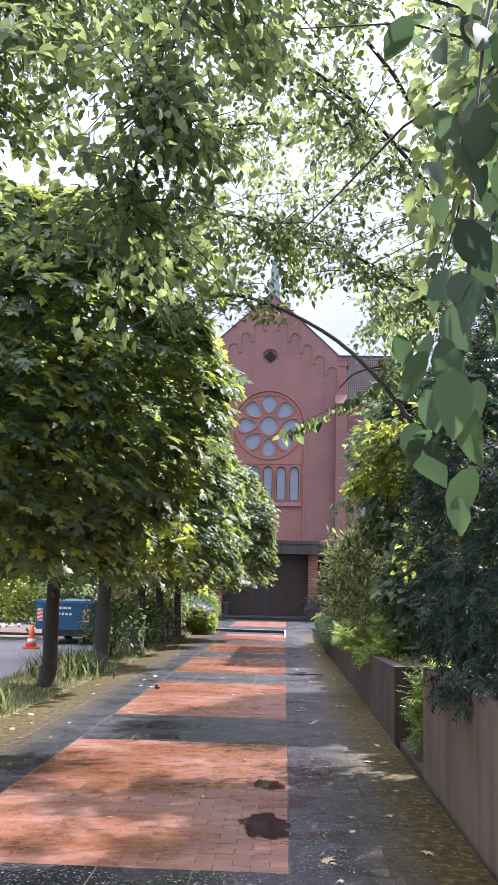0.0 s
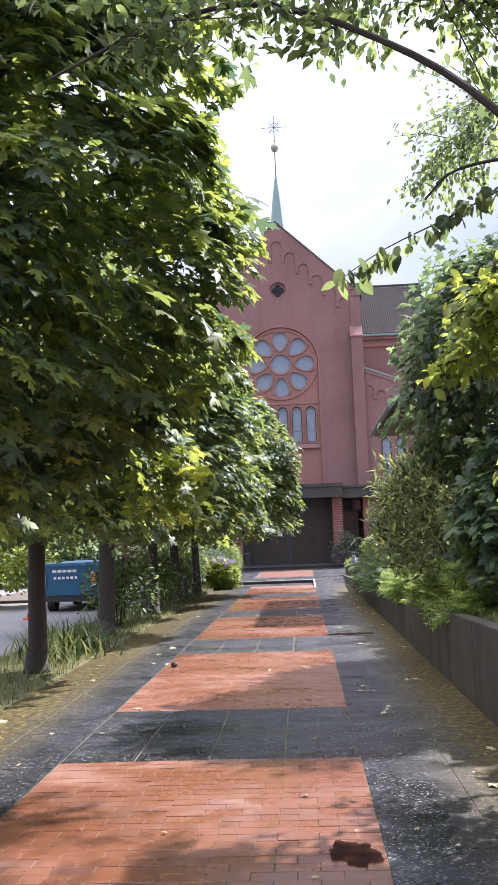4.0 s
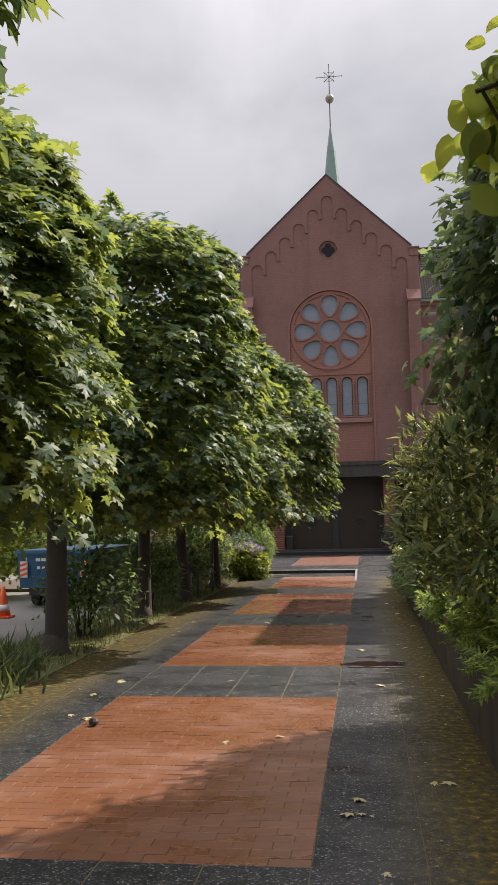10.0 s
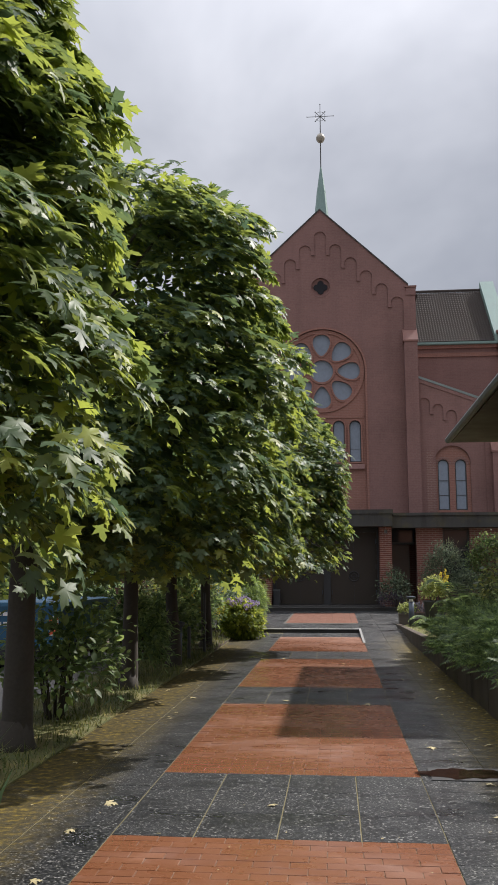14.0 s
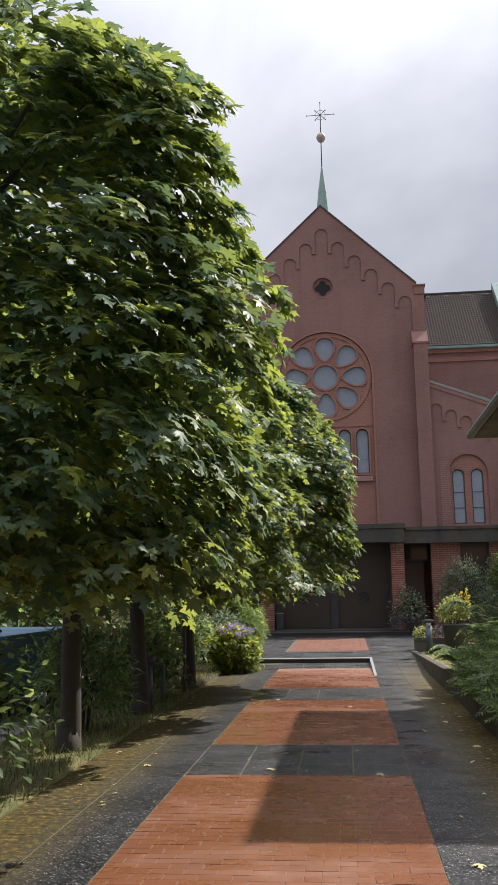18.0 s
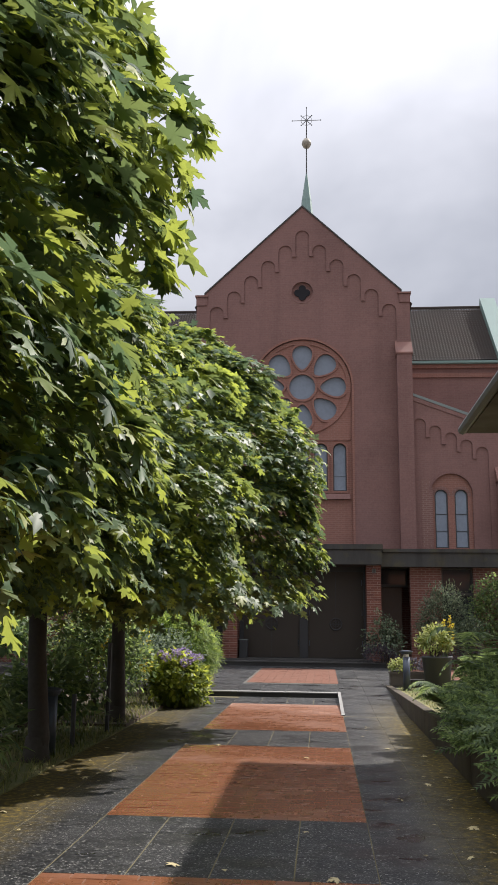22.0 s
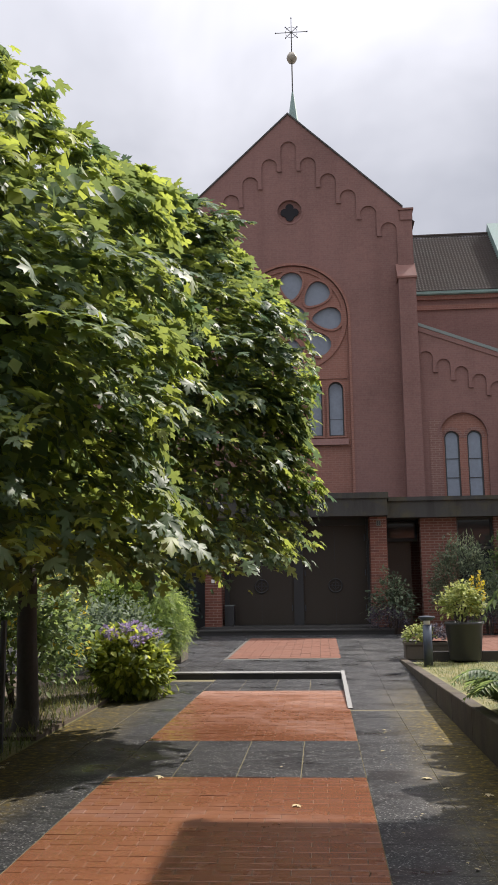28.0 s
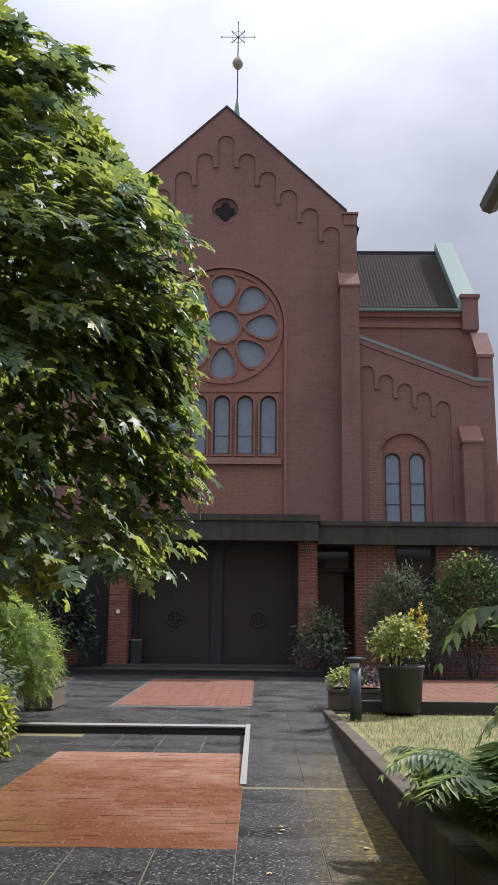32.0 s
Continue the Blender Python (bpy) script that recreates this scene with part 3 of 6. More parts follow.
def blob_points(rng, centre, radii, clumps, per, spread, shell=0.55, lumps=5, lump=0.22, low=-1.0, power=2.0):
    """Points in clumps through the outer part of a lumpy ellipsoid, and the way out at each."""
    d = rng.normal(size=(clumps * 2, 3))
    d /= np.linalg.norm(d, axis=1, keepdims=True)
    d = d[d[:, 2] > low][:clumps]
    axes = rng.normal(size=(lumps, 3))
    axes /= np.linalg.norm(axes, axis=1, keepdims=True)
    swell = (1 + lump * (np.maximum(0, d @ axes.T) ** 3 - 0.125).sum(1)).clip(0.82, 1.14)
    r = shell + (1 - shell) * rng.random(len(d)) ** 0.45
    box_out = (np.abs(d) ** power).sum(1) ** (-1 / power)
    mid = d * (r * swell * box_out)[:, None]
    mid = np.asarray(centre) + mid * np.asarray(radii)
    pts = np.repeat(mid, per, 0) + rng.normal(size=(len(d) * per, 3)).clip(-1.7, 1.7) * spread
    return pts, np.repeat(d, per, 0)


def foliage(rng, name, shape, pts, out, size, droop=0.5, jitter=0.6, vary=0.25):
    n = len(pts)
    ahead = out * 0.8 + rng.normal(size=(n, 3)) * jitter + np.array([0, 0, -droop])
    up = out * 0.7 + np.array([0, 0, 1.0]) + rng.normal(size=(n, 3)) * 0.35
    return leaf_mesh(name, shape, pts, ahead, up, size * (1 + vary * rng.normal(size=n)).clip(0.5, 1.35))


# ---- ground and path ----
PATH_L, PATH_R, LANE_L, LANE_R = -1.105, 0.945, -2.2, 2.03
RAMP0, RAMP1, KERB_Z, TOP, PORCH_Y = 29.4, 32.9, 0.09, 0.17, 42.3
PANELS = [(4.4, 8.39), (10.18, 14.14), (15.87, 19.68), (21.32, 25.44), (27.09, 31.2)]


def lane_z(y):
    """Height of the right lane and, past the kerb, of the forecourt, which rises gently to the porch."""
    if y < RAMP1:
        return KERB_Z * max(0, (y - RAMP0) / (RAMP1 - RAMP0))
    return min(TOP, KERB_Z + (TOP - KERB_Z) * (y - RAMP1) / (PORCH_Y - RAMP1))


COURT_TILT = math.atan((TOP - KERB_Z) / (PORCH_Y - RAMP1))


def court_bed(x0, x1, y0, drop):
    bm = bmesh.new()
    side_prism(bm, [(y0, -0.2), (PORCH_Y, -0.2), (PORCH_Y, TOP - drop), (y0, lane_z(y0) - drop)], x0, x1)
    return bm


ground = tagged(part("ground", a_box(-400, 400, -300, 500, -0.5, -0.07), ASPHALT), "grey asphalt ground reaching to the horizon", "ground", kind="structure")
tagged(part("path_bed", a_box(LANE_L, LANE_R, -6, 32.8, -0.2, -0.0045), JOINT), "sandy mossy bed under the paving joints", "pavement", kind="structure")
car_park = tagged(part("car_park", a_box(-40, -3.55, -20, 45, -0.2, -0.03), ASPHALT), "worn pale grey asphalt of the car park", "pavement", kind="structure")
bm = bmesh.new()
side_prism(bm, [(28.9, -0.15), (40.0, -0.15), (42.3, -0.15), (42.3, TOP - 0.006), (RAMP1, KERB_Z - 0.006), (RAMP0, -0.006), (28.9, -0.006)], PATH_R - 0.01, LANE_R)
ramp_bed = tagged(part("ramp_bed", bm, COURT_SAND), "sandy bed of the paved ramp", "pavement", kind="structure")
forecourt_bed = tagged(part("forecourt_bed", court_bed(-9, PATH_R - 0.012, 32.95, 0.005), COURT_SAND), "sandy bed of the raised forecourt", "pavement", kind="structure")
tagged(part("forecourt_side", court_bed(LANE_R + 0.002, 12, 34.6, 0.014), COURT_SAND), "sandy bed of the side forecourt", "pavement", kind="structure")


# ---- church ----
AX, FY = -0.16, 48.27
church = thing("church", "tall red brick church with rose window and stepped arch frieze", "church", (AX, FY, 0))
gable = [(AX - 4.36, 0), (AX + 4.36, 0), (AX + 4.36, 14.50), (AX, 18.62), (AX - 4.36, 14.50)]
niche = [(AX - 1.98, 4.2), (AX + 1.98, 4.2)] + arc(AX, 10.83, 1.98, 0, 180, 40)
plate("facade_wall", [gable, niche, arc(AX, 14.86, 0.44, 0, 352.5, 47)], FY, FY + 0.16, RED, church)


def petal(cx, cz, ang):
    pts = []
    for i in range(22):
        a = 2 * math.pi * i / 22
        u, v = 0.53 * math.cos(a), 0.40 * math.sin(a)
        v *= 1 + 0.34 * u / 0.53
        r, s = 1.24 + u, v
        pts.append((cx + r * math.cos(ang) - s * math.sin(ang), cz + r * math.sin(ang) + s * math.cos(ang)))
    return pts


RC = (AX, 10.83)
petals = [petal(*RC, math.pi / 4 * k) for k in range(8)]
core = arc(*RC, 0.54, 0, 348, 29)
lancets = [lancet(AX + 0.742 * k, 0.268, 6.58, 8.24) for k in range(-2, 3)]
back = [(AX - 2.02, 4.1), (AX + 2.02, 4.1)] + arc(AX, 10.83, 2.02, 0, 180, 40)
plate("niche_wall", [back] + petals + [core] + lancets, FY + 0.10, FY + 0.30, TRIM, church, "recessed brick panel holding the windows")


def inset(pts, k):
    cx, cz = sum(p[0] for p in pts) / len(pts), sum(p[1] for p in pts) / len(pts)
    return [(cx + (x - cx) * k, cz + (z - cz) * k) for x, z in pts]


rose = plate("rose_window", [ring_band(*RC, 1.80, 1.95, 0, 359.9, 60)], FY + 0.05, FY + 0.12, TRIM, church, "round brick rose window with eight petals")
for pts in petals + [core]:
    plate("petal_moulding", [inset(pts, 1.14), inset(pts, 0.97)], FY + 0.055, FY + 0.11, TRIM, rose)
    plate("pane", [inset(pts, 1.05)], FY + 0.20, FY + 0.215, GLASS, rose, "pale blue-grey leaded glass")
for pts in lancets:
    cx = (pts[0][0] + pts[1][0]) / 2
    w = plate("lancet_window", [lancet(cx, 0.33, 6.52, 8.24), lancet(cx, 0.262, 6.585, 8.24)], FY + 0.05, FY + 0.13, TRIM, church, "narrow round-arched window")
    plate("pane", [lancet(cx, 0.275, 6.57, 8.24)], FY + 0.20, FY + 0.215, GLASS, w, "pale blue-grey leaded glass")
    plate("frame", [lancet(cx, 0.268, 6.58, 8.24), lancet(cx, 0.222, 6.63, 8.24)], FY + 0.15, FY + 0.2, IRON, w)
    part("glazing_bar", a_box(cx - 0.268, cx + 0.268, FY + 0.19, FY + 0.199, 7.18, 7.192), LEAD, w)
part("window_sill", side_prism(bmesh.new(), [(FY - 0.03, 6.26), (FY + 0.12, 6.26), (FY + 0.12, 6.48), (FY + 0.05, 6.48)], AX - 1.88, AX + 1.88), RED, church)
part("brick_band", a_box(AX - 1.9, AX + 1.9, FY + 0.06, FY + 0.12, 8.62, 8.74), TRIM, church)
plate("niche_moulding", [[(AX + 1.98, 4.2), (AX + 2.07, 4.2)] + arc(AX, 10.83, 2.07, 0, 180, 40) + [(AX - 2.07, 4.2), (AX - 1.98, 4.2)] + arc(AX, 10.83, 1.98, 180, 0, 40)], FY - 0.03, FY + 0.02, TRIM, church)
# arch of voussoir bricks round the rose
bm = bmesh.new()
for k in range(44):
    a0, a1 = 180 * k / 44 + 0.5, 180 * (k + 1) / 44 - 0.5
    prism(bm, ring_band(AX, 10.83, 2.075, 2.22, a0, a1, 1), FY - 0.006, FY + 0.03)
part("brick_arch", bm, RED, church)
quatre = plate("quatrefoil", [arc(AX, 14.86, 0.44, 0, 352.5, 47)] + [], FY + 0.12, FY + 0.15, RED, church)
four = []
for k in range(4):
    a = 90 * k
    cx, cz = AX + 0.18 * math.cos(radians(a)), 14.86 + 0.18 * math.sin(radians(a))
    four += arc(cx, cz, 0.15, a - 105, a + 105, 10)
# a solid dark plate: the shade inside the opening is its colour
plate("opening", [four], FY + 0.085, FY + 0.119, HOLLOW_SHADE, quatre, "dark four-lobed plate painted as a shaded opening")
plate("quatrefoil_ring", [ring_band(AX, 14.86, 0.44, 0.50, 0, 359.9, 40)], FY - 0.012, FY + 0.02, RED, quatre)
# stepped arch frieze: the wall over it stands proud, cut into round arches on small corbels
def arch_steps(arches, r, drop):
    """The lower edge of the proud wall from one arch (x, crown) to the next."""
    edge = []
    for k, (x, z) in enumerate(arches):
        if k:
            foot = min(z, arches[k - 1][1]) - drop
            edge += [(arches[k - 1][0] + r, foot), (x - r + 0.04, foot), (x - r, foot + 0.1)]
        edge += [(x + r * math.cos(radians(a)), z - r + r * math.sin(radians(a))) for a in range(180, -1, -15)]
    return edge


tops = [(AX + 0.705 * k, 17.56 - 0.66 * abs(k)) for k in range(-5, 6)]
low = arch_steps(tops, 0.285, 0.50)
plate("frieze_wall", [[(AX - 4.36, 12.4), (tops[0][0] - 0.285, 12.4)] + low + [(tops[-1][0] + 0.285, 12.4), (AX + 4.36, 12.4), (AX + 4.36, 14.50), (AX, 18.62), (AX - 4.36, 14.50)]], FY - 0.055, FY + 0.004, RED, church, "gable brickwork cut into stepped round arches")
for sd in (-1, 1):
    part("gable_coping", prism(bmesh.new(), [(AX, 18.62), (AX, 18.69), (AX + sd * 4.05, 14.86), (AX + sd * 4.05, 14.79)], FY - 0.10, FY + 0.5), SLATE, church, "dark coping along the gable")
    part("kneeler", a_box(*sorted((AX + sd * 3.93, AX + sd * 4.38)), FY - 0.10, FY + 0.55, 14.30, 14.68, 0.02), RED, church)
    part("kneeler_cap", a_box(*sorted((AX + sd * 3.88, AX + sd * 4.42)), FY - 0.14, FY + 0.6, 14.68, 14.75), CAP, church)
    x0, x1 = sorted((AX + sd * 3.76, AX + sd * 4.35))
    b = part("buttress", a_box(x0, x1, FY - 0.5, FY + 0.01, 0.2, 12.0), RED, church)
    part("buttress_cap", side_prism(bmesh.new(), [(FY - 0.54, 12.0), (FY + 0.01, 12.0), (FY + 0.01, 12.72), (FY - 0.54, 12.07)], x0 - 0.04, x1 + 0.04), CAP, b, "sloping red clay cap")
    # aisle front
    ax = lambda v: AX + sd * (v - AX)  # noqa: E731
    AY = 48.0
    outline = [(ax(4.1), 0), (ax(8.25), 0), (ax(8.25), 8.9), (ax(7.8), 8.92), (ax(4.1), 10.345)]
    cx = ax(5.58)
    twin = [lancet(ax(c), 0.25, 4.35, 6.36) for c in (5.19, 5.95)]
    aisle = plate("aisle_wall", [outline] + [lancet(cx, 0.80, 4.2, 6.42)], AY, AY + 0.3, RED, church)
    win = plate("twin_window", [lancet(cx, 0.80, 4.2, 6.42)] + twin, AY + 0.08, AY + 0.22, TRIM, church, "pair of round-arched windows under one brick arch")
    for c, pts in zip((5.19, 5.95), twin):
        plate("pane", [lancet(ax(c), 0.26, 4.34, 6.36)], AY + 0.16, AY + 0.175, GLASS, win, "grey leaded glass")
        plate("frame", [lancet(ax(c), 0.25, 4.35, 6.36), lancet(ax(c), 0.205, 4.4, 6.36)], AY + 0.12, AY + 0.159, IRON, win)
        for z in (5.0, 5.65):
            part("glazing_bar", a_box(ax(c) - 0.25, ax(c) + 0.25, AY + 0.135, AY + 0.158, z, z + 0.02), IRON, win)
    bm = bmesh.new()
    for k in range(24):
        prism(bm, ring_band(cx, 6.42, 0.80, 0.90, 180 * k / 24 + 0.4, 180 * (k + 1) / 24 - 0.4, 1), AY - 0.025, AY + 0.02)
    part("brick_arch", bm, RED, win)
    for c in (5.19, 5.95):
        bm = bmesh.new()
        for k in range(13):
            prism(bm, ring_band(ax(c), 6.36, 0.255, 0.375, 180 * k / 13 + 1.2, 180 * (k + 1) / 13 - 1.2, 1), AY + 0.065, AY + 0.1)
        part("lancet_arch", bm, WORN, win)
    part("brick_quoin", a_box(*sorted((ax(4.44), ax(4.86))), AY - 0.012, AY + 0.01, 4.2, 7.0), WORN, aisle)
    tops = [(4.43 + 0.59 * k, 9.40 - 0.285 * k) for k in range(5)]
    low = [(4.1, 8.9), (4.195, 8.9)] + arch_steps(tops, 0.235, 0.47) + [(tops[-1][0] + 0.235, 3.4), (8.25, 3.4), (8.25, 8.9), (7.8, 8.92), (4.1, 10.345)]
    plate("frieze_wall", [[(ax(x), z) for x, z in low]], AY - 0.055, AY + 0.004, RED, church, "brickwork cut into stepped round arches")
    part("coping_course", prism(bmesh.new(), [(ax(4.2), 10.12), (ax(4.2), 10.30), (ax(7.8), 8.92), (ax(8.25), 8.9), (ax(8.25), 8.74), (ax(7.8), 8.75)], AY - 0.085, AY - 0.05), RED, church)
    part("aisle_coping", prism(bmesh.new(), [(ax(4.1), 10.345), (ax(4.1), 10.455), (ax(7.8), 9.04), (ax(8.3), 9.02), (ax(8.3), 8.9), (ax(7.8), 8.92)], AY - 0.10, AY + 0.5), ZINC, church, "grey-green metal coping")
    x0, x1 = sorted((ax(7.28), ax(7.86)))
    b = part("buttress", a_box(x0, x1, AY - 0.45, AY + 0.01, 0.2, 6.85), RED, church)
    part("buttress_cap", side_prism(bmesh.new(), [(AY - 0.49, 6.85), (AY + 0.01, 6.85), (AY + 0.01, 7.55), (AY - 0.49, 6.92)], x0 - 0.04, x1 + 0.04), CAP, b, "sloping red clay cap")
    # aisle flank and roof
    bm = bmesh.new()
    box(bm, *sorted((ax(8.0), ax(8.25))), AY + 0.3, 54.0, 0, 8.9)
    part("aisle_flank", bm, RED_SIDE, church)
    part("aisle_roof", prism(bmesh.new(), [(ax(4.3), 10.1), (ax(4.3), 10.25), (ax(8.3), 8.86), (ax(8.3), 8.7)], AY + 0.3, 54.0), TILE, church)
    part("flank_buttress", side_prism(bmesh.new(), [(52.8, 0), (53.6, 0), (53.6, 12.3), (52.8, 11.2)], *sorted((ax(9.2), ax(9.75)))), RED_SIDE, church)
    part("flank_cap", side_prism(bmesh.new(), [(52.75, 11.2), (53.62, 12.35), (53.62, 12.45), (52.75, 11.32)], *sorted((ax(9.15), ax(9.8)))), CAP, church)
    # transept
    TY, RY = 54.0, 57.6
    part("transept_wall", a_box(*sorted((ax(4.2), ax(8.88))), TY, TY + 0.4, 0, 13.35), RED, church)
    part("cornice", a_box(*sorted((ax(4.2), ax(8.90))), TY - 0.07, TY + 0.01, 12.75, 12.95), TRIM, church)
    part("eave_band", a_box(*sorted((ax(4.2), ax(8.90))), TY - 0.12, TY + 0.01, 13.18, 13.36), TRIM, church)
    part("gutter", a_box(*sorted((ax(4.2), ax(8.90))), TY - 0.28, TY - 0.1, 13.36, 13.5, 0.03), COPPER, church, "green copper gutter")
    part("transept_end", side_prism(bmesh.new(), [(TY, 0), (2 * RY - TY, 0), (2 * RY - TY, 13.3), (RY, 17.35), (TY, 13.3)], *sorted((ax(8.882), ax(9.43)))), RED_SIDE, church)
    part("verge_copper", side_prism(bmesh.new(), [(TY - 0.25, 13.4), (TY - 0.25, 13.85), (RY, 17.98), (2 * RY - TY, 13.85), (2 * RY - TY, 13.4), (RY, 17.4)], *sorted((ax(8.75), ax(9.5)))), COPPER, church, "green copper verge")
    part("verge_pier", a_box(*sorted((ax(8.90), ax(9.53))), TY - 0.3, TY + 0.4, 12.6, 13.9, 0.02), RED, church)
    part("verge_pier_cap", a_box(*sorted((ax(8.84), ax(9.6))), TY - 0.36, TY + 0.45, 13.9, 14.05), CAP, church)
    # tiles in rows
    slope = math.hypot(RY - TY, 4.45)
    rows_n, cols_n = 24, 34
    V, F = [], []
    for r in range(rows_n):
        for c in range(cols_n):
            xa, xb = 4.2 + (8.8 - 4.2) * c / cols_n, 4.2 + (8.8 - 4.2) * (c + 1) / cols_n
            t0, t1 = r / rows_n, (r + 1.15) / rows_n
            for xx, tt, hh in ((xa, t0, 0.05), ((xa + xb) / 2, t0, 0.085), (xb, t0, 0.05), (xb, t1, 0.0), ((xa + xb) / 2, t1, 0.035), (xa, t1, 0.0)):
                V.append((ax(xx), TY - 0.2 + (RY - TY + 0.2) * tt, 13.5 + 3.95 * tt + hh))
            n0 = len(V) - 6
            F += [(n0, n0 + 1, n0 + 4, n0 + 5), (n0 + 1, n0 + 2, n0 + 3, n0 + 4)]
    tagged(hang("tile_covering", mesh_np("tile_covering", np.array(V), np.array(F)), TILE, church, "rows of dark interlocking roof tiles"), kind="stuff")
    part("transept_roof", side_prism(bmesh.new(), [(TY - 0.15, 13.4), (2 * RY - TY, 13.4), (RY, 17.38)], *sorted((ax(4.2), ax(8.74)))), TILE, church)
    part("ridge_tiles", a_tube([(ax(4.2), RY, 17.48), (ax(8.74), RY, 17.48)], 0.09, 0.09, 8), TILE, church)
part("nave_roof", prism(bmesh.new(), [(AX - 4.5, 14.4), (AX + 4.5, 14.4), (AX, 18.5)], FY + 0.3, 80), TILE, church)
part("nave_wall", a_box(AX - 4.3, AX + 4.3, FY + 0.32, 80, 0, 14.4), RED_SIDE, church)
SY = 59.1
up = lambda h: 1.5 + (h - 1.5) * 1.049  # noqa: E731
spire = part("spire", lathe([(r * 1.05, h * 1.05) for r, h in ((0.80, 0), (0.52, 2.9), (0.44, 3.6), (0.25, 5.4), (0.04, 6.9))], (AX, SY, up(18.0)), 8), COPPER, church, "slim green copper ridge spire")
part("spire_band", lathe([(0.275, 0), (0.275, 0.07)], (AX, SY, up(23.32)), 8), COPPER, spire)
part("pole", a_tube([(AX, SY, up(24.8)), (AX, SY, up(27.3))], 0.035, 0.03), IRON, spire)
part("ball", lathe([(0.03, 0), (0.17, 0.06), (0.25, 0.2), (0.27, 0.3), (0.25, 0.4), (0.17, 0.54), (0.03, 0.6)], (AX, SY, up(26.4)), 16), BALL, spire, "dull gilt ball", True)
bm = bmesh.new()
CZ = up(28.05)
for a in range(0, 180, 45):
    L = 0.80 if a % 90 == 0 else 0.42
    d = Vector((math.cos(radians(a)), 0, math.sin(radians(a))))
    tube(bm, [Vector((AX, SY, CZ)) - d * L, Vector((AX, SY, CZ)) + d * L], 0.018, 0.018, 6)
    for sg in (-1, 1):
        e = Vector((AX, SY, CZ)) + d * L * sg
        bmesh.ops.create_uvsphere(bm, u_segments=6, v_segments=4, radius=0.04, matrix=Matrix.Translation(e))
ringpts = [(AX + 0.3 * math.cos(a), SY, CZ + 0.3 * math.sin(a)) for a in np.linspace(0, 2 * math.pi, 25)]
tube(bm, ringpts, 0.012, 0.012, 5, False)
tube(bm, [(AX, SY, up(26.9)), (AX, SY, CZ)], 0.03, 0.028, 6)
part("cross", bm, IRON, spire, "wrought iron ring cross")

# ---- porch ----
porch = thing("porch", "flat dark-clad church porch on red brick piers", "porch", (0, 43.3, 0))
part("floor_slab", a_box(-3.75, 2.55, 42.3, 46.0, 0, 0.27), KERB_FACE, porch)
part("step_nosing", a_box(-3.77, 2.57, 42.27, 42.75, 0.27, 0.31, 0.012), SLATE, porch)
part("upper_step", a_box(-2.75, 2.2, 43.0, 46.0, 0.27, 0.36, 0.01), SLATE, porch)
part("canopy", a_box(-3.2, 2.53, 42.85, 48.2, 3.38, 3.86), FASCIA, porch, "dark weathered fascia")
part("canopy_edge", a_box(-3.24, 2.57, 42.81, 48.2, 3.86, 4.03, 0.01), FASCIA, porch)
part("side_canopy", a_box(2.54, 13.0, 43.25, 47.9, 3.34, 3.80), FASCIA, porch, "lower dark fascia")
part("side_canopy_edge", a_box(2.58, 13.0, 43.2, 47.9, 3.80, 3.92, 0.01), FASCIA, porch)
part("left_canopy", a_box(-13.0, -3.21, 43.25, 47.9, 3.34, 3.80), FASCIA, porch)
part("left_canopy_edge", a_box(-13.0, -3.25, 43.2, 47.9, 3.80, 3.92, 0.01), FASCIA, porch)


def pier(x0, x1, y0, y1, z0, z1, parent):
    """A clinker pier; its front courses are bricks of their own."""
    p = part("pier", a_box(x0 + 0.012, x1 - 0.012, y0 + 0.012, y1, z0, z1), MORTAR, parent, "red clinker pier")
    return p


def brick_mesh(l, d, h, bevel=0.004):
    bm = a_box(-l / 2, l / 2, -d / 2, d / 2, -h / 2, h / 2, 0)
    me = bpy.data.meshes.new("brick")
    bm.to_mesh(me)
    bm.free()
    return me


PIERS = [(-2.66, -2.18), (2.05, 2.52)]
for x0, x1 in PIERS:
    pier(x0, x1, 43.3, 44.25, 0.31, 3.38, porch)
    part("pier_flank", a_box(x0 + 0.002, x1 - 0.002, 43.42, 44.3, 0.31, 3.38), PIER_SIDE, porch)
for x0, x1 in [(3.5, 4.52), (5.55, 6.65), (7.7, 8.7), (9.8, 10.8)]:
    part("wall_pier", a_box(x0, x1, 43.6, 44.0, 0.0, 3.34), PIER, porch, "red clinker wall between windows")
for x0, x1 in [(4.52, 5.55), (6.65, 7.7), (8.7, 9.8)]:
    w = part("side_window", a_box(x0, x1, 43.82, 43.84, 0.9, 3.34), DARK_GLASS, porch, "dark window")
    part("apron", a_box(x0, x1, 43.75, 44.0, 0.0, 0.9), PIER, w)
    for z in (0.92, 2.45, 3.28):
        part("window_bar", a_box(x0, x1, 43.76, 43.819, z, z + 0.07), SLATE, w)
    for x in (x0, x1 - 0.06):
        part("window_post", a_box(x, x + 0.06, 43.755, 43.815, 0.93, 3.34), SLATE, w)
part("side_wall", a_box(2.55, 3.3, 44.6, 44.8, 0, 3.34), BROWN, porch, "dull brown boarded wall")
part("side_transom", a_box(2.56, 3.49, 44.45, 44.55, 2.72, 2.82), SLATE, porch)
part("side_glass", a_box(2.56, 3.49, 44.5, 44.52, 2.82, 3.34), DARK_GLASS, porch)
part("back_wall", a_box(-13, 13, 45.6, 45.9, 0, 3.34), PIER, porch)
part("left_back", a_box(-3.6, -2.7, 44.4, 44.6, 0, 3.34), DOOR_DARK, porch)

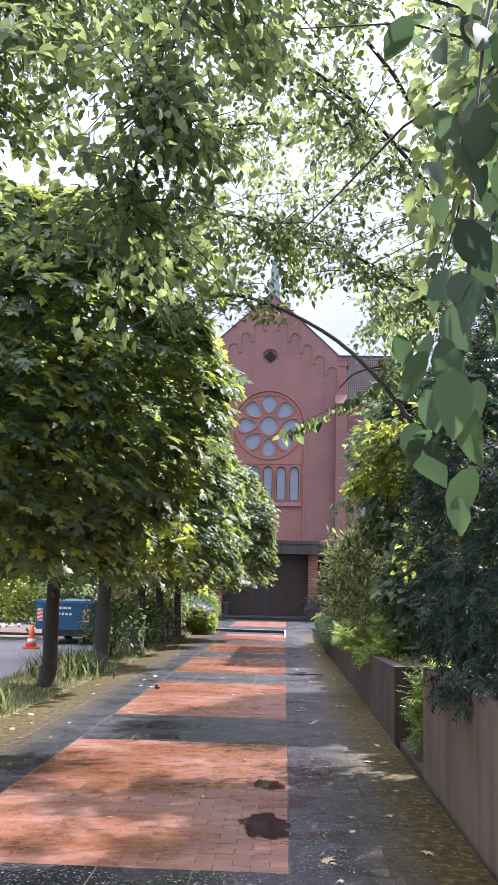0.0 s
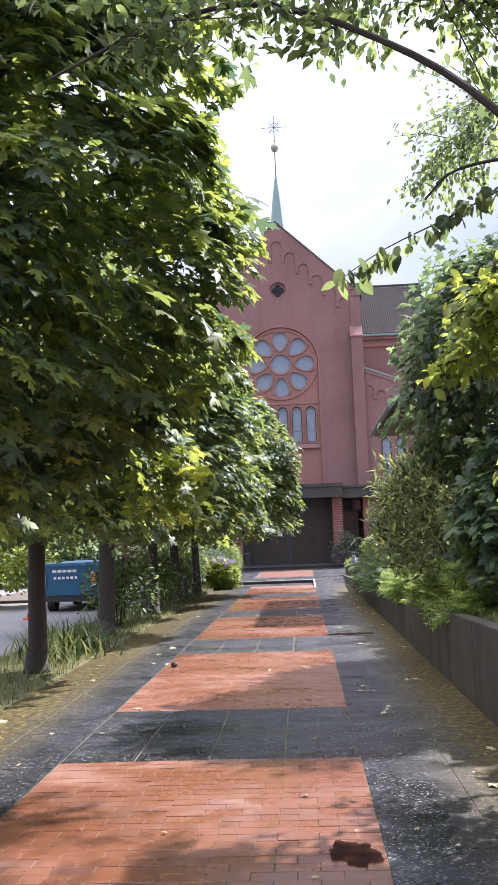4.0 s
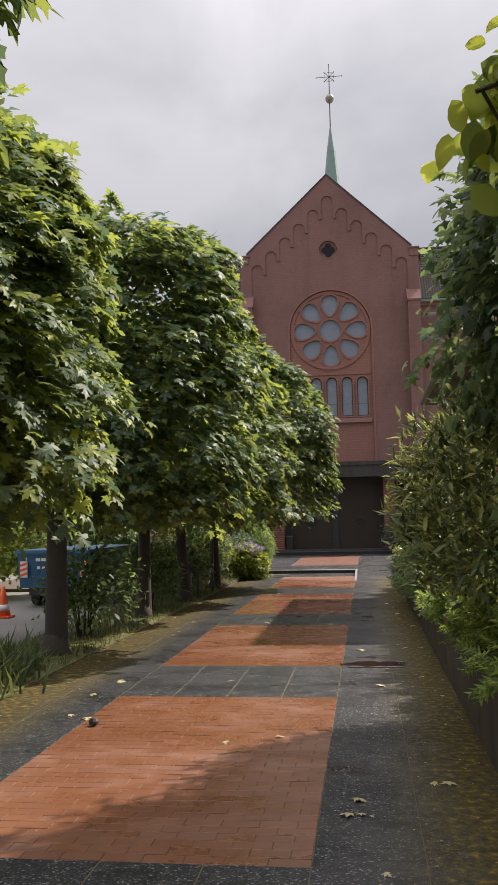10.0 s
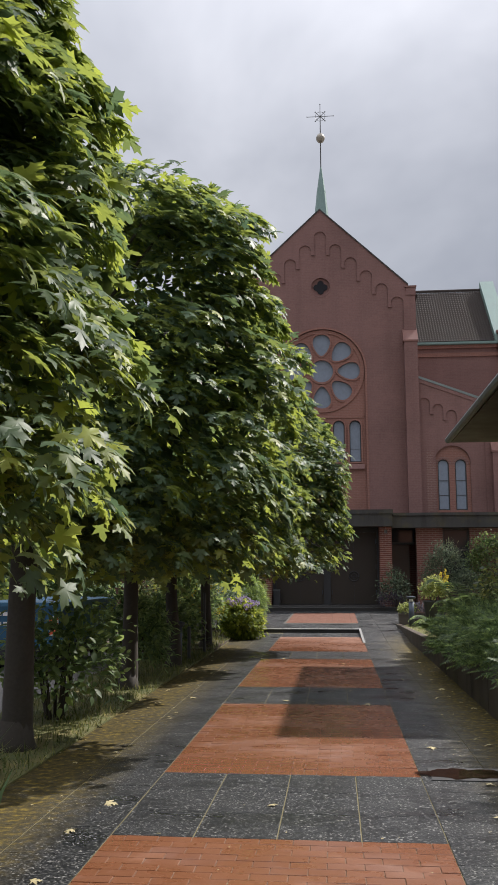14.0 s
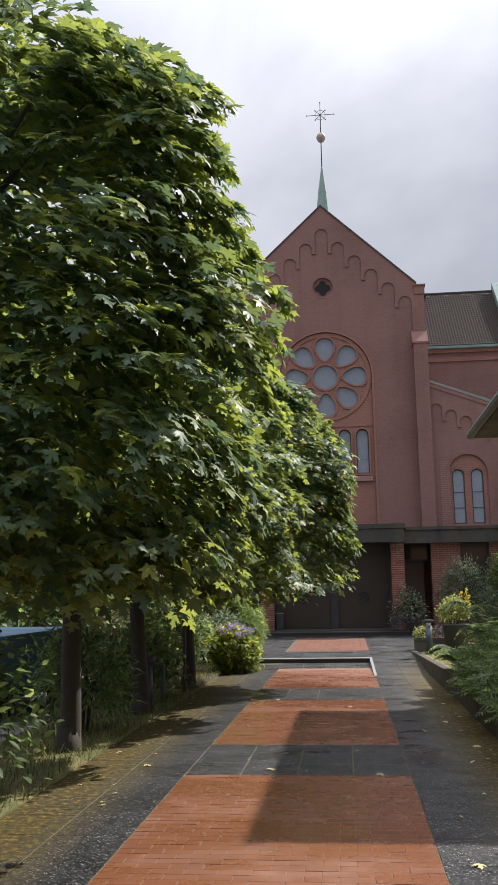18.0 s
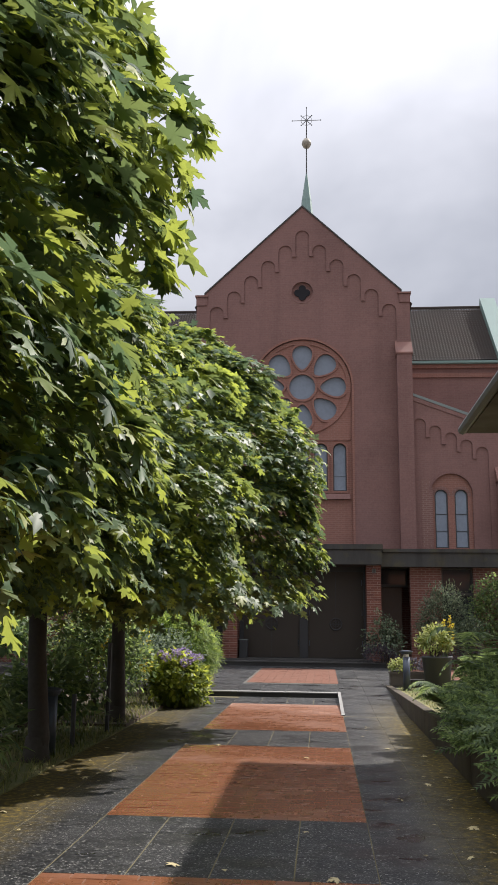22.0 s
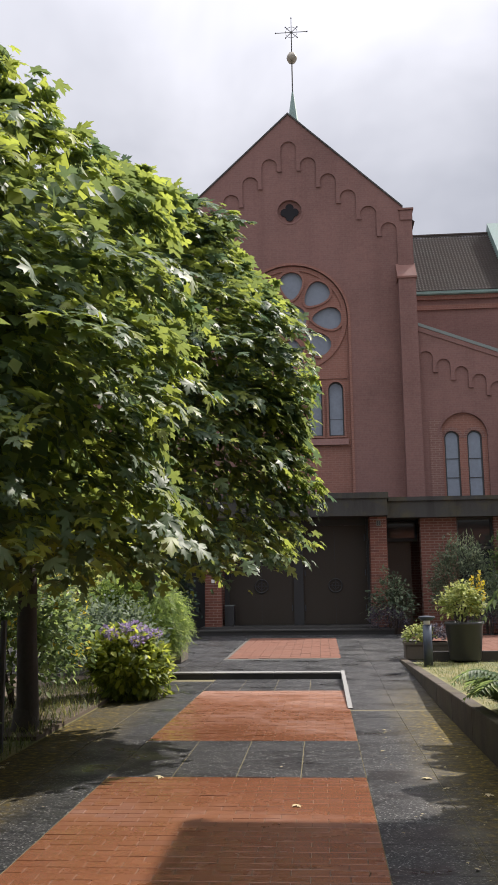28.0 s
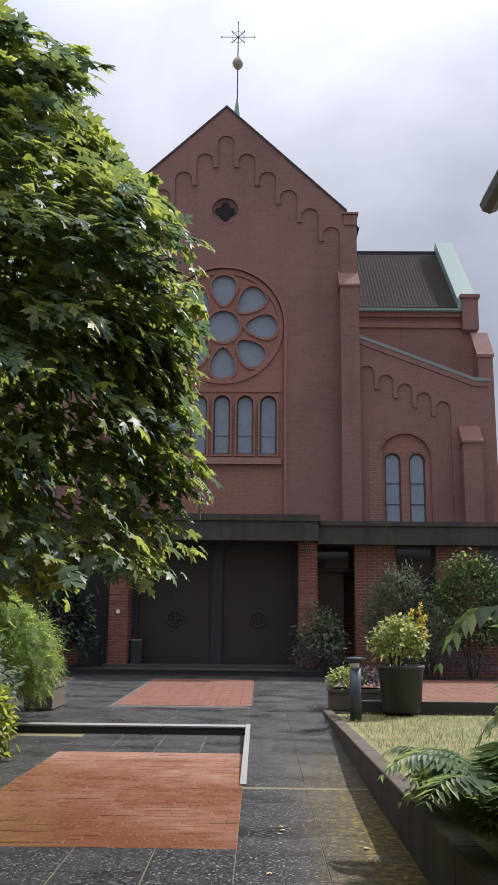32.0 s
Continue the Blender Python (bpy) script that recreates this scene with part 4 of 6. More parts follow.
DY = 44.12
doors = thing("church_door", "closed pair of tall brown metal church doors with round handles", "door", (0, DY, 0.36))
part("door_frame", a_box(-2.17, -2.03, DY - 0.06, DY + 0.12, 0.36, 3.38), DOOR_DARK, doors)
part("door_frame", a_box(1.98, 2.05, DY - 0.06, DY + 0.12, 0.36, 3.38), DOOR_DARK, doors)
part("door_post", a_box(-0.15, 0.13, DY - 0.09, DY + 0.1, 0.36, 3.38), DOOR_DARK, doors, "dark middle post")
part("lintel", a_box(-2.03, 1.98, DY - 0.02, DY + 0.1, 3.2, 3.38), DOOR_DARK, doors)
for x0, x1 in ((-2.03, -0.15), (0.13, 1.98)):
    leaf = part("door_leaf", a_box(x0, x1, DY, DY + 0.08, 0.37, 3.2), DOOR, doors)
    mid = (x0 + x1) / 2
    part("seam", a_box(mid - 0.006, mid + 0.006, DY - 0.004, DY + 0.002, 0.4, 3.18), DOOR_DARK, leaf)
    for xh in (x0 + 0.05, x1 - 0.05):
        for z in (0.75, 1.75, 2.75):
            part("hinge", a_tube([(xh, DY - 0.02, z), (xh, DY - 0.02, z + 0.18)], 0.012, 0.012, 6), STEEL, leaf)
    bm = bmesh.new()
    tube(bm, [(mid + 0.19 * math.cos(a), DY - 0.035, 1.47 + 0.19 * math.sin(a)) for a in np.linspace(0, 2 * math.pi, 29)], 0.022, 0.022, 6, False)
    tube(bm, [(mid + 0.10 * math.cos(a), DY - 0.035, 1.47 + 0.10 * math.sin(a)) for a in np.linspace(0, 2 * math.pi, 21)], 0.012, 0.012, 6, False)
    box(bm, mid - 0.19, mid + 0.19, DY - 0.05, DY - 0.02, 1.455, 1.485)
    box(bm, mid - 0.015, mid + 0.015, DY - 0.052, DY - 0.018, 1.28, 1.66)
    part("round_handle", bm, IRON, leaf, "dark ring handle with a cross")
bin_ = thing("waste_bin", "small dark metal bin beside the church door", "bin", (-2.0, 43.75, 0.36))
part("body", a_box(-2.13, -1.86, 43.62, 43.88, 0.36, 0.92, 0.01), DOOR_DARK, bin_)
part("rim", a_box(-2.14, -1.85, 43.61, 43.89, 0.92, 0.95), ZINC, bin_)
plaque = tagged(part("wall_plaque", a_box(-2.47, -2.38, 43.28, 43.3, 1.58, 1.68), WHITE), "small white plate on the brick pier", "plaque")
plaque2 = tagged(part("house_number", a_box(2.24, 2.36, 43.28, 43.3, 3.12, 3.27), ZINC), "small metal plate with two dark strokes on the pier", "plaque")
for x in (2.275, 2.325):
    part("stroke", a_box(x - 0.01, x + 0.01, 43.272, 43.281, 3.14, 3.25), IRON, plaque2)

# ---- kerbs and walls beside the path ----
kerb = thing("kerb_step", "pale-topped stone kerb across the path", "kerb", (-0.6, 32.8, 0), kind="structure")
for x0, x1 in ((-2.2, -1.15), (-1.145, -0.17), (-0.165, PATH_R - 0.03)):
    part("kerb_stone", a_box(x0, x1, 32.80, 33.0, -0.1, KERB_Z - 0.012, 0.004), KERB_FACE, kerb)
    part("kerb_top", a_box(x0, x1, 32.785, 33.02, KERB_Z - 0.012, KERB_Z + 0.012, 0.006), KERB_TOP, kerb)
bm = side_prism(bmesh.new(), [(29.3, -0.08), (33.02, -0.08), (33.02, KERB_Z + 0.02), (29.3, 0.012)], PATH_R - 0.028, PATH_R + 0.03)
tagged(part("ramp_edge", bm, KERB_TOP), "pale stone edging of the ramp", "kerb", kind="structure")


def wall_top(y):
    return 0.75 - 0.0235 * (y - 8.7)


def retaining(name, y0, y1, top, step, label, x0=LANE_R, x1=LANE_R + 0.14, mat=CONCRETE):
    w = thing(name, label, "wall", (x0, y0, 0), kind="structure")
    y = y0
    while y < y1 - 0.01:
        ye = min(y + step, y1)
        bm = side_prism(bmesh.new(), [(y + 0.001, -0.15), (ye - 0.001, -0.15), (ye - 0.001, top(ye)), (y + 0.001, top(y))], x0, x1)
        bmesh.ops.bevel(bm, geom=[e for e in bm.edges], offset=0.006, segments=2, affect="EDGES")
        part("wall_panel", bm, mat, w)
        y = ye
    return w


retaining("retaining_wall_near", -5.5, 7.1, lambda y: 0.88, 1.05, "weathered brown concrete retaining wall", LANE_R + 0.04, LANE_R + 0.26)
retaining("retaining_wall_far", 8.7, 34.9, wall_top, 1.31, "long low dark concrete retaining wall with vertical streaks", mat=SHADED_ALGAE)
tagged(part("wall_end", a_box(LANE_R + 0.145, 3.2, 8.7, 8.9, -0.1, 0.75, 0.01), SHADED_ALGAE), "end face of the concrete wall", "wall", kind="structure")
tagged(part("planting_bed_near", a_box(LANE_R + 0.26, 9, -6, 6.6, -0.1, 0.82), SOIL), "dark soil of a raised planting bed", "soil", kind="structure")
tagged(part("planting_bed_gap", a_box(LANE_R + 0.05, 9, 6.6, 8.7, -0.1, 0.02), SOIL), "dark soil between two walls", "soil", kind="structure")
bm = side_prism(bmesh.new(), [(8.9, -0.1), (25.5, -0.1), (25.5, wall_top(25.5) - 0.05), (8.9, 0.68)], LANE_R + 0.13, 9)
tagged(part("planting_bed_long", bm, SOIL), "soil of the long raised bed", "soil", kind="structure")
bm = side_prism(bmesh.new(), [(25.5, -0.1), (34.35, -0.1), (34.35, wall_top(34.35) - 0.03), (25.5, wall_top(25.5) - 0.04)], LANE_R + 0.13, 12)
lawn = tagged(part("lawn", bm, LAWN), "short dry yellow-green lawn", "lawn", kind="structure")
tagged(part("lawn_edging", a_box(LANE_R + 0.5, 9, 34.36, 34.5, 0.0, 0.3, 0.012), KERB_FACE), "dark edging board behind the lawn", "kerb", kind="structure")
verge = tagged(part("verge", a_box(-3.55, LANE_L, -10, 32.7, -0.15, 0.012), LAWN), "narrow grassy verge under the trees", "verge", kind="structure")
left_bed = tagged(part("left_bed", a_box(-9, LANE_L - 0.002, 27.0, 42.3, -0.15, 0.05), SOIL), "soil of the planted corner beside the forecourt", "soil", kind="structure")

# ---- flat-roofed house beside the path ----
house = thing("brick_house", "low yellowish-red brick house with a wide flat eave", "house", (3.55, 23.5, 0))
HX = 3.56
wl_pts = [(20.9, 0), (26.75, 0), (26.75, 4.27), (20.9, 4.27)]
me_holes = [(24.35, 2.62), (25.25, 2.62), (25.25, 3.86), (24.35, 3.86)]
w = plate("house_wall", [[(-y, z) for y, z in wl_pts], [(-y, z) for y, z in me_holes]], 0, 0.3, HOUSE_SIDE, house)
w.data.transform(Matrix.Translation((HX + 0.3, 0, 0)) @ Matrix.Rotation(radians(-90), 4, "Z") @ Matrix.Translation((0, 0, 0)))
part("gable_wall", a_box(HX + 0.302, 9, 26.45, 26.75, 0, 4.27), HOUSE, house)
part("front_wall", a_box(HX + 0.302, 9, 20.9, 21.2, 0, 4.27), HOUSE, house)
win = part("window", a_box(HX + 0.14, HX + 0.2, 24.35, 25.25, 2.62, 3.86), DARK_GLASS, house, "white-framed window")
for y in (24.35, 24.77, 25.18):
    part("window_frame", a_box(HX + 0.10, HX + 0.139, y, y + 0.07, 2.62, 3.86), WHITE, win)
for z in (2.62, 3.2, 3.79):
    part("window_frame", a_box(HX + 0.095, HX + 0.138, 24.35, 25.25, z, z + 0.07), WHITE, win)
part("sill", a_box(HX - 0.06, HX + 0.1, 24.28, 25.32, 2.54, 2.62, 0.008), HOUSE_SIDE, win)
part("soffit", a_box(2.74, 9.5, 20.4, 26.9, 4.27, 4.30), SOFFIT, house, "dark boarded soffit")
part("roof", a_box(2.72, 9.5, 20.35, 26.92, 4.30, 4.42, 0.01), SOFFIT, house)
part("gutter", a_tube([(2.69, 20.3, 4.35), (2.69, 26.95, 4.33)], 0.07, 0.07, 8), GUTTER, house, "grey half-round gutter")


# ---- trees ----
def sprays(rng, centre, radii, count, per, power, reach):
    """Drooping tongues of leaves on the ends of the twigs, tier over tier, with hollows of shade between."""
    mid, d = blob_points(rng, centre, radii, count, 1, 0.0, 0.80, 12, 0.07, -0.93, power)
    axes = rng.normal(size=(58, 3))
    axes /= np.linalg.norm(axes, axis=1, keepdims=True)
    billow = (np.maximum(0, d @ axes.T) ** 30).max(1)
    keep = rng.random(len(mid)) < 0.22 + 1.0 * billow
    mid, d, billow = mid[keep], d[keep], billow[keep]
    grow = 0.91 + 0.14 * billow + 0.06 * rng.random(len(mid)) ** 4
    mid = np.asarray(centre) + (mid - np.asarray(centre)) * grow[:, None]
    flat = d * np.array((1, 1, 0.3)) + rng.normal(size=d.shape) * np.array((0.3, 0.3, 0.12))
    flat /= np.linalg.norm(flat, axis=1, keepdims=True)
    side = np.cross(flat, np.array((0, 0, 1.0)))
    side /= np.linalg.norm(side, axis=1, keepdims=True)
    n = len(mid)
    size = reach * (0.7 + 0.6 * rng.random((n, 1, 1)))
    a = rng.random((n, per, 1)) ** 0.8
    b = rng.normal(size=(n, per, 1)).clip(-1.6, 1.6) * (0.40 - 0.22 * a)
    down = 0.62 * a ** 1.7 + 0.5 * b * b + 0.05 * rng.normal(size=(n, per, 1))
    z = np.array((0, 0, 1.0))
    pts = mid[:, None] + size * ((a - 0.62) * flat[:, None] + b * side[:, None] - (down - 0.2) * z)
    ahead = flat[:, None] * 0.75 + side[:, None] * b * 1.6 - z * (0.12 + 0.5 * a) + rng.normal(size=(n, per, 3)) * 0.33
    up = z + flat[:, None] * (0.35 + 0.6 * a) + rng.normal(size=(n, per, 3)) * 0.24
    return pts.reshape(-1, 3), ahead.reshape(-1, 3), up.reshape(-1, 3)


def maple(seed, x, y, radii, centre, count, size, mat, trunk_r, power, floor, taper, label):
    rng = np.random.default_rng(seed)
    t = thing("maple_tree", label, "tree", (x, y, 0), "maples along the path")
    cz = centre[2]
    lean = rng.normal(size=2) * 0.06
    top = (x + lean[0], y + lean[1], cz - radii[2] * 0.35)
    pts = [(x, y, -0.05), (x + 0.02, y, 0.25), (x + lean[0] * 0.5, y + lean[1] * 0.5, 1.1), top]
    part("root_flare", lathe([(trunk_r * 1.5, 0), (trunk_r * 1.22, 0.1), (trunk_r * 1.02, 0.3)], (x, y, -0.03), 12), BARK, t, "", True)
    part("trunk", a_tube(pts, trunk_r * 1.08, trunk_r * 0.72, 12), BARK, t, "", True)
    for k in range(9):
        a = 2 * math.pi * k / 9 + rng.random()
        reach = 0.55 + 0.2 * rng.random()
        e = (centre[0] + reach * radii[0] * math.cos(a), centre[1] + reach * radii[1] * math.sin(a), cz + radii[2] * (rng.random() * 0.9 - 0.25))
        m = ((top[0] * 2 + e[0]) / 3, (top[1] * 2 + e[1]) / 3, top[2] + 0.35 * (e[2] - top[2]) + 0.25)
        part("limb", a_tube([(top[0], top[1], top[2] - 0.35 + 0.1 * k / 9), m, e], trunk_r * 0.42, 0.012, 6), BARK, t)
    p, d, u = sprays(rng, centre, radii, count, 30, power, 0.52)
    p[:, :2] = np.array(centre[:2]) + (p[:, :2] - np.array(centre[:2])) * (1 - taper * (p[:, 2:] - cz) / radii[2])
    high = p[:, 2] > floor + 0.14 * rng.normal(size=len(p))
    if seed == 11:
        high &= p[:, 0] < 0.42 - 1.1 * np.maximum(0, 2.75 - p[:, 2]) - 0.45 * np.maximum(0, 7.3 - p[:, 1]) - 0.9 * np.maximum(0, p[:, 1] - 8.2) * (p[:, 2] < 3.7)      # cut back over the path
    p, d, u = p[high], d[high], u[high]
    q, e = blob_points(rng, centre, np.array(radii) * 0.74, int(count * 0.7), 16, 0.15, 0.55, 5, 0.15, -1.0, power)
    keep = q[:, 2] > floor + 0.15
    q, e = q[keep], e[keep]
    sizes = size * (1 + 0.22 * rng.normal(size=len(p))).clip(0.55, 1.35)
    # the sides that face the path and the walk carry the finely lobed leaves
    near = (p[:, 0] > centre[0] - 0.15 * radii[0]) & (p[:, 1] < centre[1] + 0.6 * radii[1])
    hang("crown", leaf_mesh("crown", MAPLE_SHAPE, p[near], d[near], u[near], sizes[near]), mat, t, "dense crown of five-lobed green leaves")
    hang("rear_crown", leaf_mesh("rear_crown", FAR_MAPLE_SHAPE, p[~near], d[~near], u[~near], sizes[~near]), mat, t)
    hang("inner_crown", foliage(rng, "inner_crown", BROAD_SHAPE, q, e, size, 0.55, 0.5), mat, t)
    return t


TREES = [
    (11, -2.6, 8.0, (2.5, 1.5, 1.85), (-2.4, 7.6, 3.6), 1000, 0.115, MAPLE, 0.12, 2.8, 1.6, 0.0),
    (12, -2.6, 12.75, (1.6, 1.5, 2.1), (-2.5, 12.75, 3.4), 840, 0.112, MAPLE, 0.12, 2.9, 1.7, 0.06),
    (13, -2.65, 16.65, (2.24, 1.3, 2.2), (-2.55, 17.25, 3.55), 1060, 0.112, MAPLE2, 0.15, 3.5, 1.7, 0.0),
    (14, -2.58, 20.85, (1.78, 1.5, 1.85), (-2.55, 20.6, 3.45), 780, 0.112, MAPLE, 0.12, 2.3, 1.7, 0.1),
    (15, -2.48, 23.78, (2.1, 1.5, 2.1), (-2.4, 23.9, 3.3), 840, 0.112, MAPLE, 0.12, 2.3, 1.7, 0.1),
    (16, -2.45, 27.4, (2.58, 1.8, 2.68), (-2.1, 27.3, 3.55), 1240, 0.112, MAPLE2, 0.12, 2.35, 1.75, 0.08),
]
for row in TREES:
    tree = maple(*row, "round-crowned maple with dense lobed leaves on the verge")
    if row[0] == 11:
        # a low bough of bright leaves hanging over the edge of the path, sunlight put into their colour
        rng = np.random.default_rng(19)
        part("low_bough", a_tube([(-2.55, 8.0, 1.75), (-1.5, 8.1, 2.15), (-0.6, 8.3, 2.05), (-0.1, 8.3, 1.75)], 0.022, 0.004, 6), BARK, tree)
        p = np.array((-0.26, 8.3, 1.88)) + rng.normal(size=(150, 3)).clip(-1.6, 1.6) * np.array((0.19, 0.15, 0.16))
        d = np.stack([0.4 + rng.normal(size=150) * 0.5, rng.normal(size=150) * 0.6, -0.4 + 0.3 * rng.normal(size=150)], 1)
        u = np.array((0.3, 0.0, 1.0)) + rng.normal(size=(150, 3)) * 0.35
        hang("low_bough_leaves", leaf_mesh("low_bough_leaves", MAPLE_SHAPE, p, d, u, 0.085 + 0.05 * rng.random(150)), LIME, tree, "bright yellow-green leaves, coloured as if sunlit")


# ---- shrubs ----
def shrub(seed, name, label, x, y, z, radii, clumps, per, size, shape, mat, category="shrub", spread=0.1, droop=0.2, jitter=0.6, stems=6, stem_mat=None, low=-0.3, shell=0.5, lump=0.22, power=2.0, mid=0.75):
    rng = np.random.default_rng(seed)
    t = thing(name, label, category, (x, y, z))
    c = (x, y, z + radii[2] * mid)
    for k in range(stems):
        a = 2 * math.pi * k / max(stems, 1) + rng.random()
        e = (x + 0.6 * radii[0] * math.cos(a), y + 0.6 * radii[1] * math.sin(a), c[2] + radii[2] * 0.3)
        part("stem", a_tube([(x + 0.08 * math.cos(a), y + 0.08 * math.sin(a), z - 0.03), ((x + e[0]) / 2, (y + e[1]) / 2, (z + e[2]) / 2 + 0.1), e], 0.022, 0.006, 5), stem_mat or TWIG, t)
    p, d = blob_points(rng, c, radii, clumps, per, spread, shell, 6, lump, low, power)
    p[:, 2] = np.maximum(p[:, 2], z + 0.04)
    hang("leaves", foliage(rng, "leaves", shape, p, d, size, droop, jitter), mat, t)
    return t


# raised bed at the start: dark yew and an overhanging hornbeam
shrub(21, "yew_bush", "dark green yew growing over the concrete wall", 2.84, 5.7, 0.80, (0.84, 1.42, 1.45), 1150, 9, 0.15, FEATHER_SHAPE, YEW, spread=0.08, droop=0.5, stems=5, shell=0.7, low=-0.8, power=3.2)
shrub(22, "yew_bush", "dark green yew growing over the concrete wall", 2.9, 2.9, 0.80, (0.86, 1.5, 1.4), 950, 9, 0.15, FEATHER_SHAPE, YEW, spread=0.08, droop=0.5, stems=5, shell=0.7, low=-0.8, power=3.2)
shrub(23, "small_shrub", "bright green feathery shrub in the gap between walls", 2.42, 7.95, 0.02, (0.26, 0.5, 0.42), 200, 7, 0.16, FEATHER_SHAPE, SPRAY, spread=0.05, droop=0.1)


def eased(pts, k=4):
    """More points along a bent limb, so that it curves."""
    v = [Vector(p) for p in pts]
    v = [2 * v[0] - v[1]] + v + [2 * v[-1] - v[-2]]
    out = []
    for a, b, c, d in zip(v, v[1:], v[2:], v[3:]):
        for i in range(k):
            u = i / k
            out.append(0.5 * (2 * b + (c - a) * u + (2 * a - 5 * b + 4 * c - d) * u * u + (3 * b - a - 3 * c + d) * u * u * u))
    return out + [v[-2]]


def hornbeam():
    rng = np.random.default_rng(31)
    t = thing("hornbeam_tree", "thin-limbed tree with oval leaves arching over the path", "tree", (3.3, 7.4, 0.02))
    base = Vector((3.3, 7.4, 0))
    part("trunk", a_tube([base, (3.2, 7.4, 1.2), (3.0, 7.3, 2.6), (2.8, 7.2, 4.2), (2.7, 7.0, 6.0)], 0.09, 0.04, 9), TWIG, t, "", True)
    limbs = [
        [(3.1, 7.35, 1.4), (2.5, 6.4, 1.9), (1.86, 5.55, 2.53), (1.51, 5.55, 3.0), (1.13, 5.55, 3.33), (0.57, 5.55, 3.58), (0.12, 5.55, 3.52), (-0.3, 5.5, 3.3)],
        [(2.9, 7.3, 3.0), (2.3, 6.8, 3.8), (1.4, 6.4, 4.25), (0.5, 6.0, 4.4), (-0.5, 5.6, 4.3)],
        [(2.85, 7.2, 3.6), (2.2, 6.3, 4.5), (1.3, 5.3, 5.0), (0.3, 4.6, 5.1), (-0.9, 4.2, 4.7)],
        [(2.75, 7.1, 4.6), (2.3, 5.6, 5.4), (1.8, 4.2, 5.4), (1.2, 3.0, 5.0)],
        [(2.8, 7.2, 4.0), (2.7, 8.6, 4.8), (2.4, 9.6, 5.1), (2.0, 10.4, 5.0)],
        [(2.75, 7.0, 5.0), (1.6, 7.2, 5.8), (0.5, 7.4, 6.0), (-0.4, 7.3, 5.8)],
        [(3.0, 7.3, 2.6), (2.6, 7.9, 3.1), (2.2, 8.3, 3.2), (1.85, 8.5, 3.0)],
        [(2.9, 7.2, 3.4), (2.5, 5.6, 4.0), (2.1, 4.0, 4.1), (1.7, 2.4, 3.5), (1.35, 1.2, 2.6)],
        [(2.8, 7.2, 4.4), (1.2, 4.6, 5.2), (-0.4, 3.6, 4.9), (-1.3, 3.3, 4.2)],
        [(1.2, 3.0, 5.0), (0.6, 2.8, 4.3), (0.28, 2.9, 3.5), (0.2, 2.9, 3.0)],
        [(0.3, 4.6, 5.1), (-0.2, 3.2, 4.5), (-0.38, 2.6, 3.7), (-0.42, 2.5, 3.0)],
        [(2.6, 7.1, 3.2), (1.95, 6.8, 3.4), (1.5, 6.65, 3.32), (1.32, 6.65, 3.17)],
        [(2.7, 7.0, 5.6), (2.0, 6.0, 6.3), (1.0, 5.2, 6.5), (0.0, 5.0, 6.2)],
    ]
    low_limbs = [
        [(3.1, 7.4, 1.5), (2.5, 7.6, 2.2), (2.0, 7.7, 2.6), (1.5, 7.7, 2.5)],
        [(3.05, 7.3, 1.9), (2.5, 7.4, 2.6), (1.95, 7.5, 2.95), (1.55, 7.5, 2.75)],
        [(3.0, 7.4, 2.2), (2.6, 7.9, 2.8), (2.2, 8.1, 3.2)],
        [(3.1, 7.4, 1.5), (2.7, 8.0, 1.9), (2.3, 8.4, 2.1)],
    ]
    LP, LD = [], []
    for pts in low_limbs:
        bm = a_tube(eased(pts), 0.016, 0.005, 6)
        v = [Vector(p) for p in pts]
        for i in range(1, len(v)):
            for j in range(19):
                o = v[i - 1].lerp(v[i], rng.random())
                d = Vector((rng.normal(), rng.normal(), rng.normal() * 0.5)).normalized()
                e = o + d * (0.25 + 0.3 * rng.random()) + Vector((0, 0, -0.1))
                if e.x < 1.5 or e.z < 2.15 and e.x < 1.8:
                    continue
                tube(bm, [o, o.lerp(e, 0.5) + Vector((0, 0, 0.04)), e], 0.005, 0.002, 4)
                f = rng.random(26)
                LP.append(np.array(o)[None] * (1 - f[:, None]) + np.array(e)[None] * f[:, None] + rng.normal(size=(26, 3)) * 0.05)
                LD.append(np.repeat(np.array(d)[None], 26, 0))
        part("limb", bm, TWIG, t)
    LP, LD = np.vstack(LP), np.vstack(LD)
    LK = (LP[:, 0] > 1.42) & ((LP[:, 0] > 1.85) | (LP[:, 2] > 2.4))
    hang("low_leaves", foliage(rng, "low_leaves", OVATE_SHAPE, LP[LK], LD[LK], 0.085, 0.6, 0.6), LIME, t, "bright yellow-green leaves")
    dense = {0: 3, 1: 20, 9: 15, 10: 15, 11: 8, 6: 9, 7: 9}
    P, D = [], []
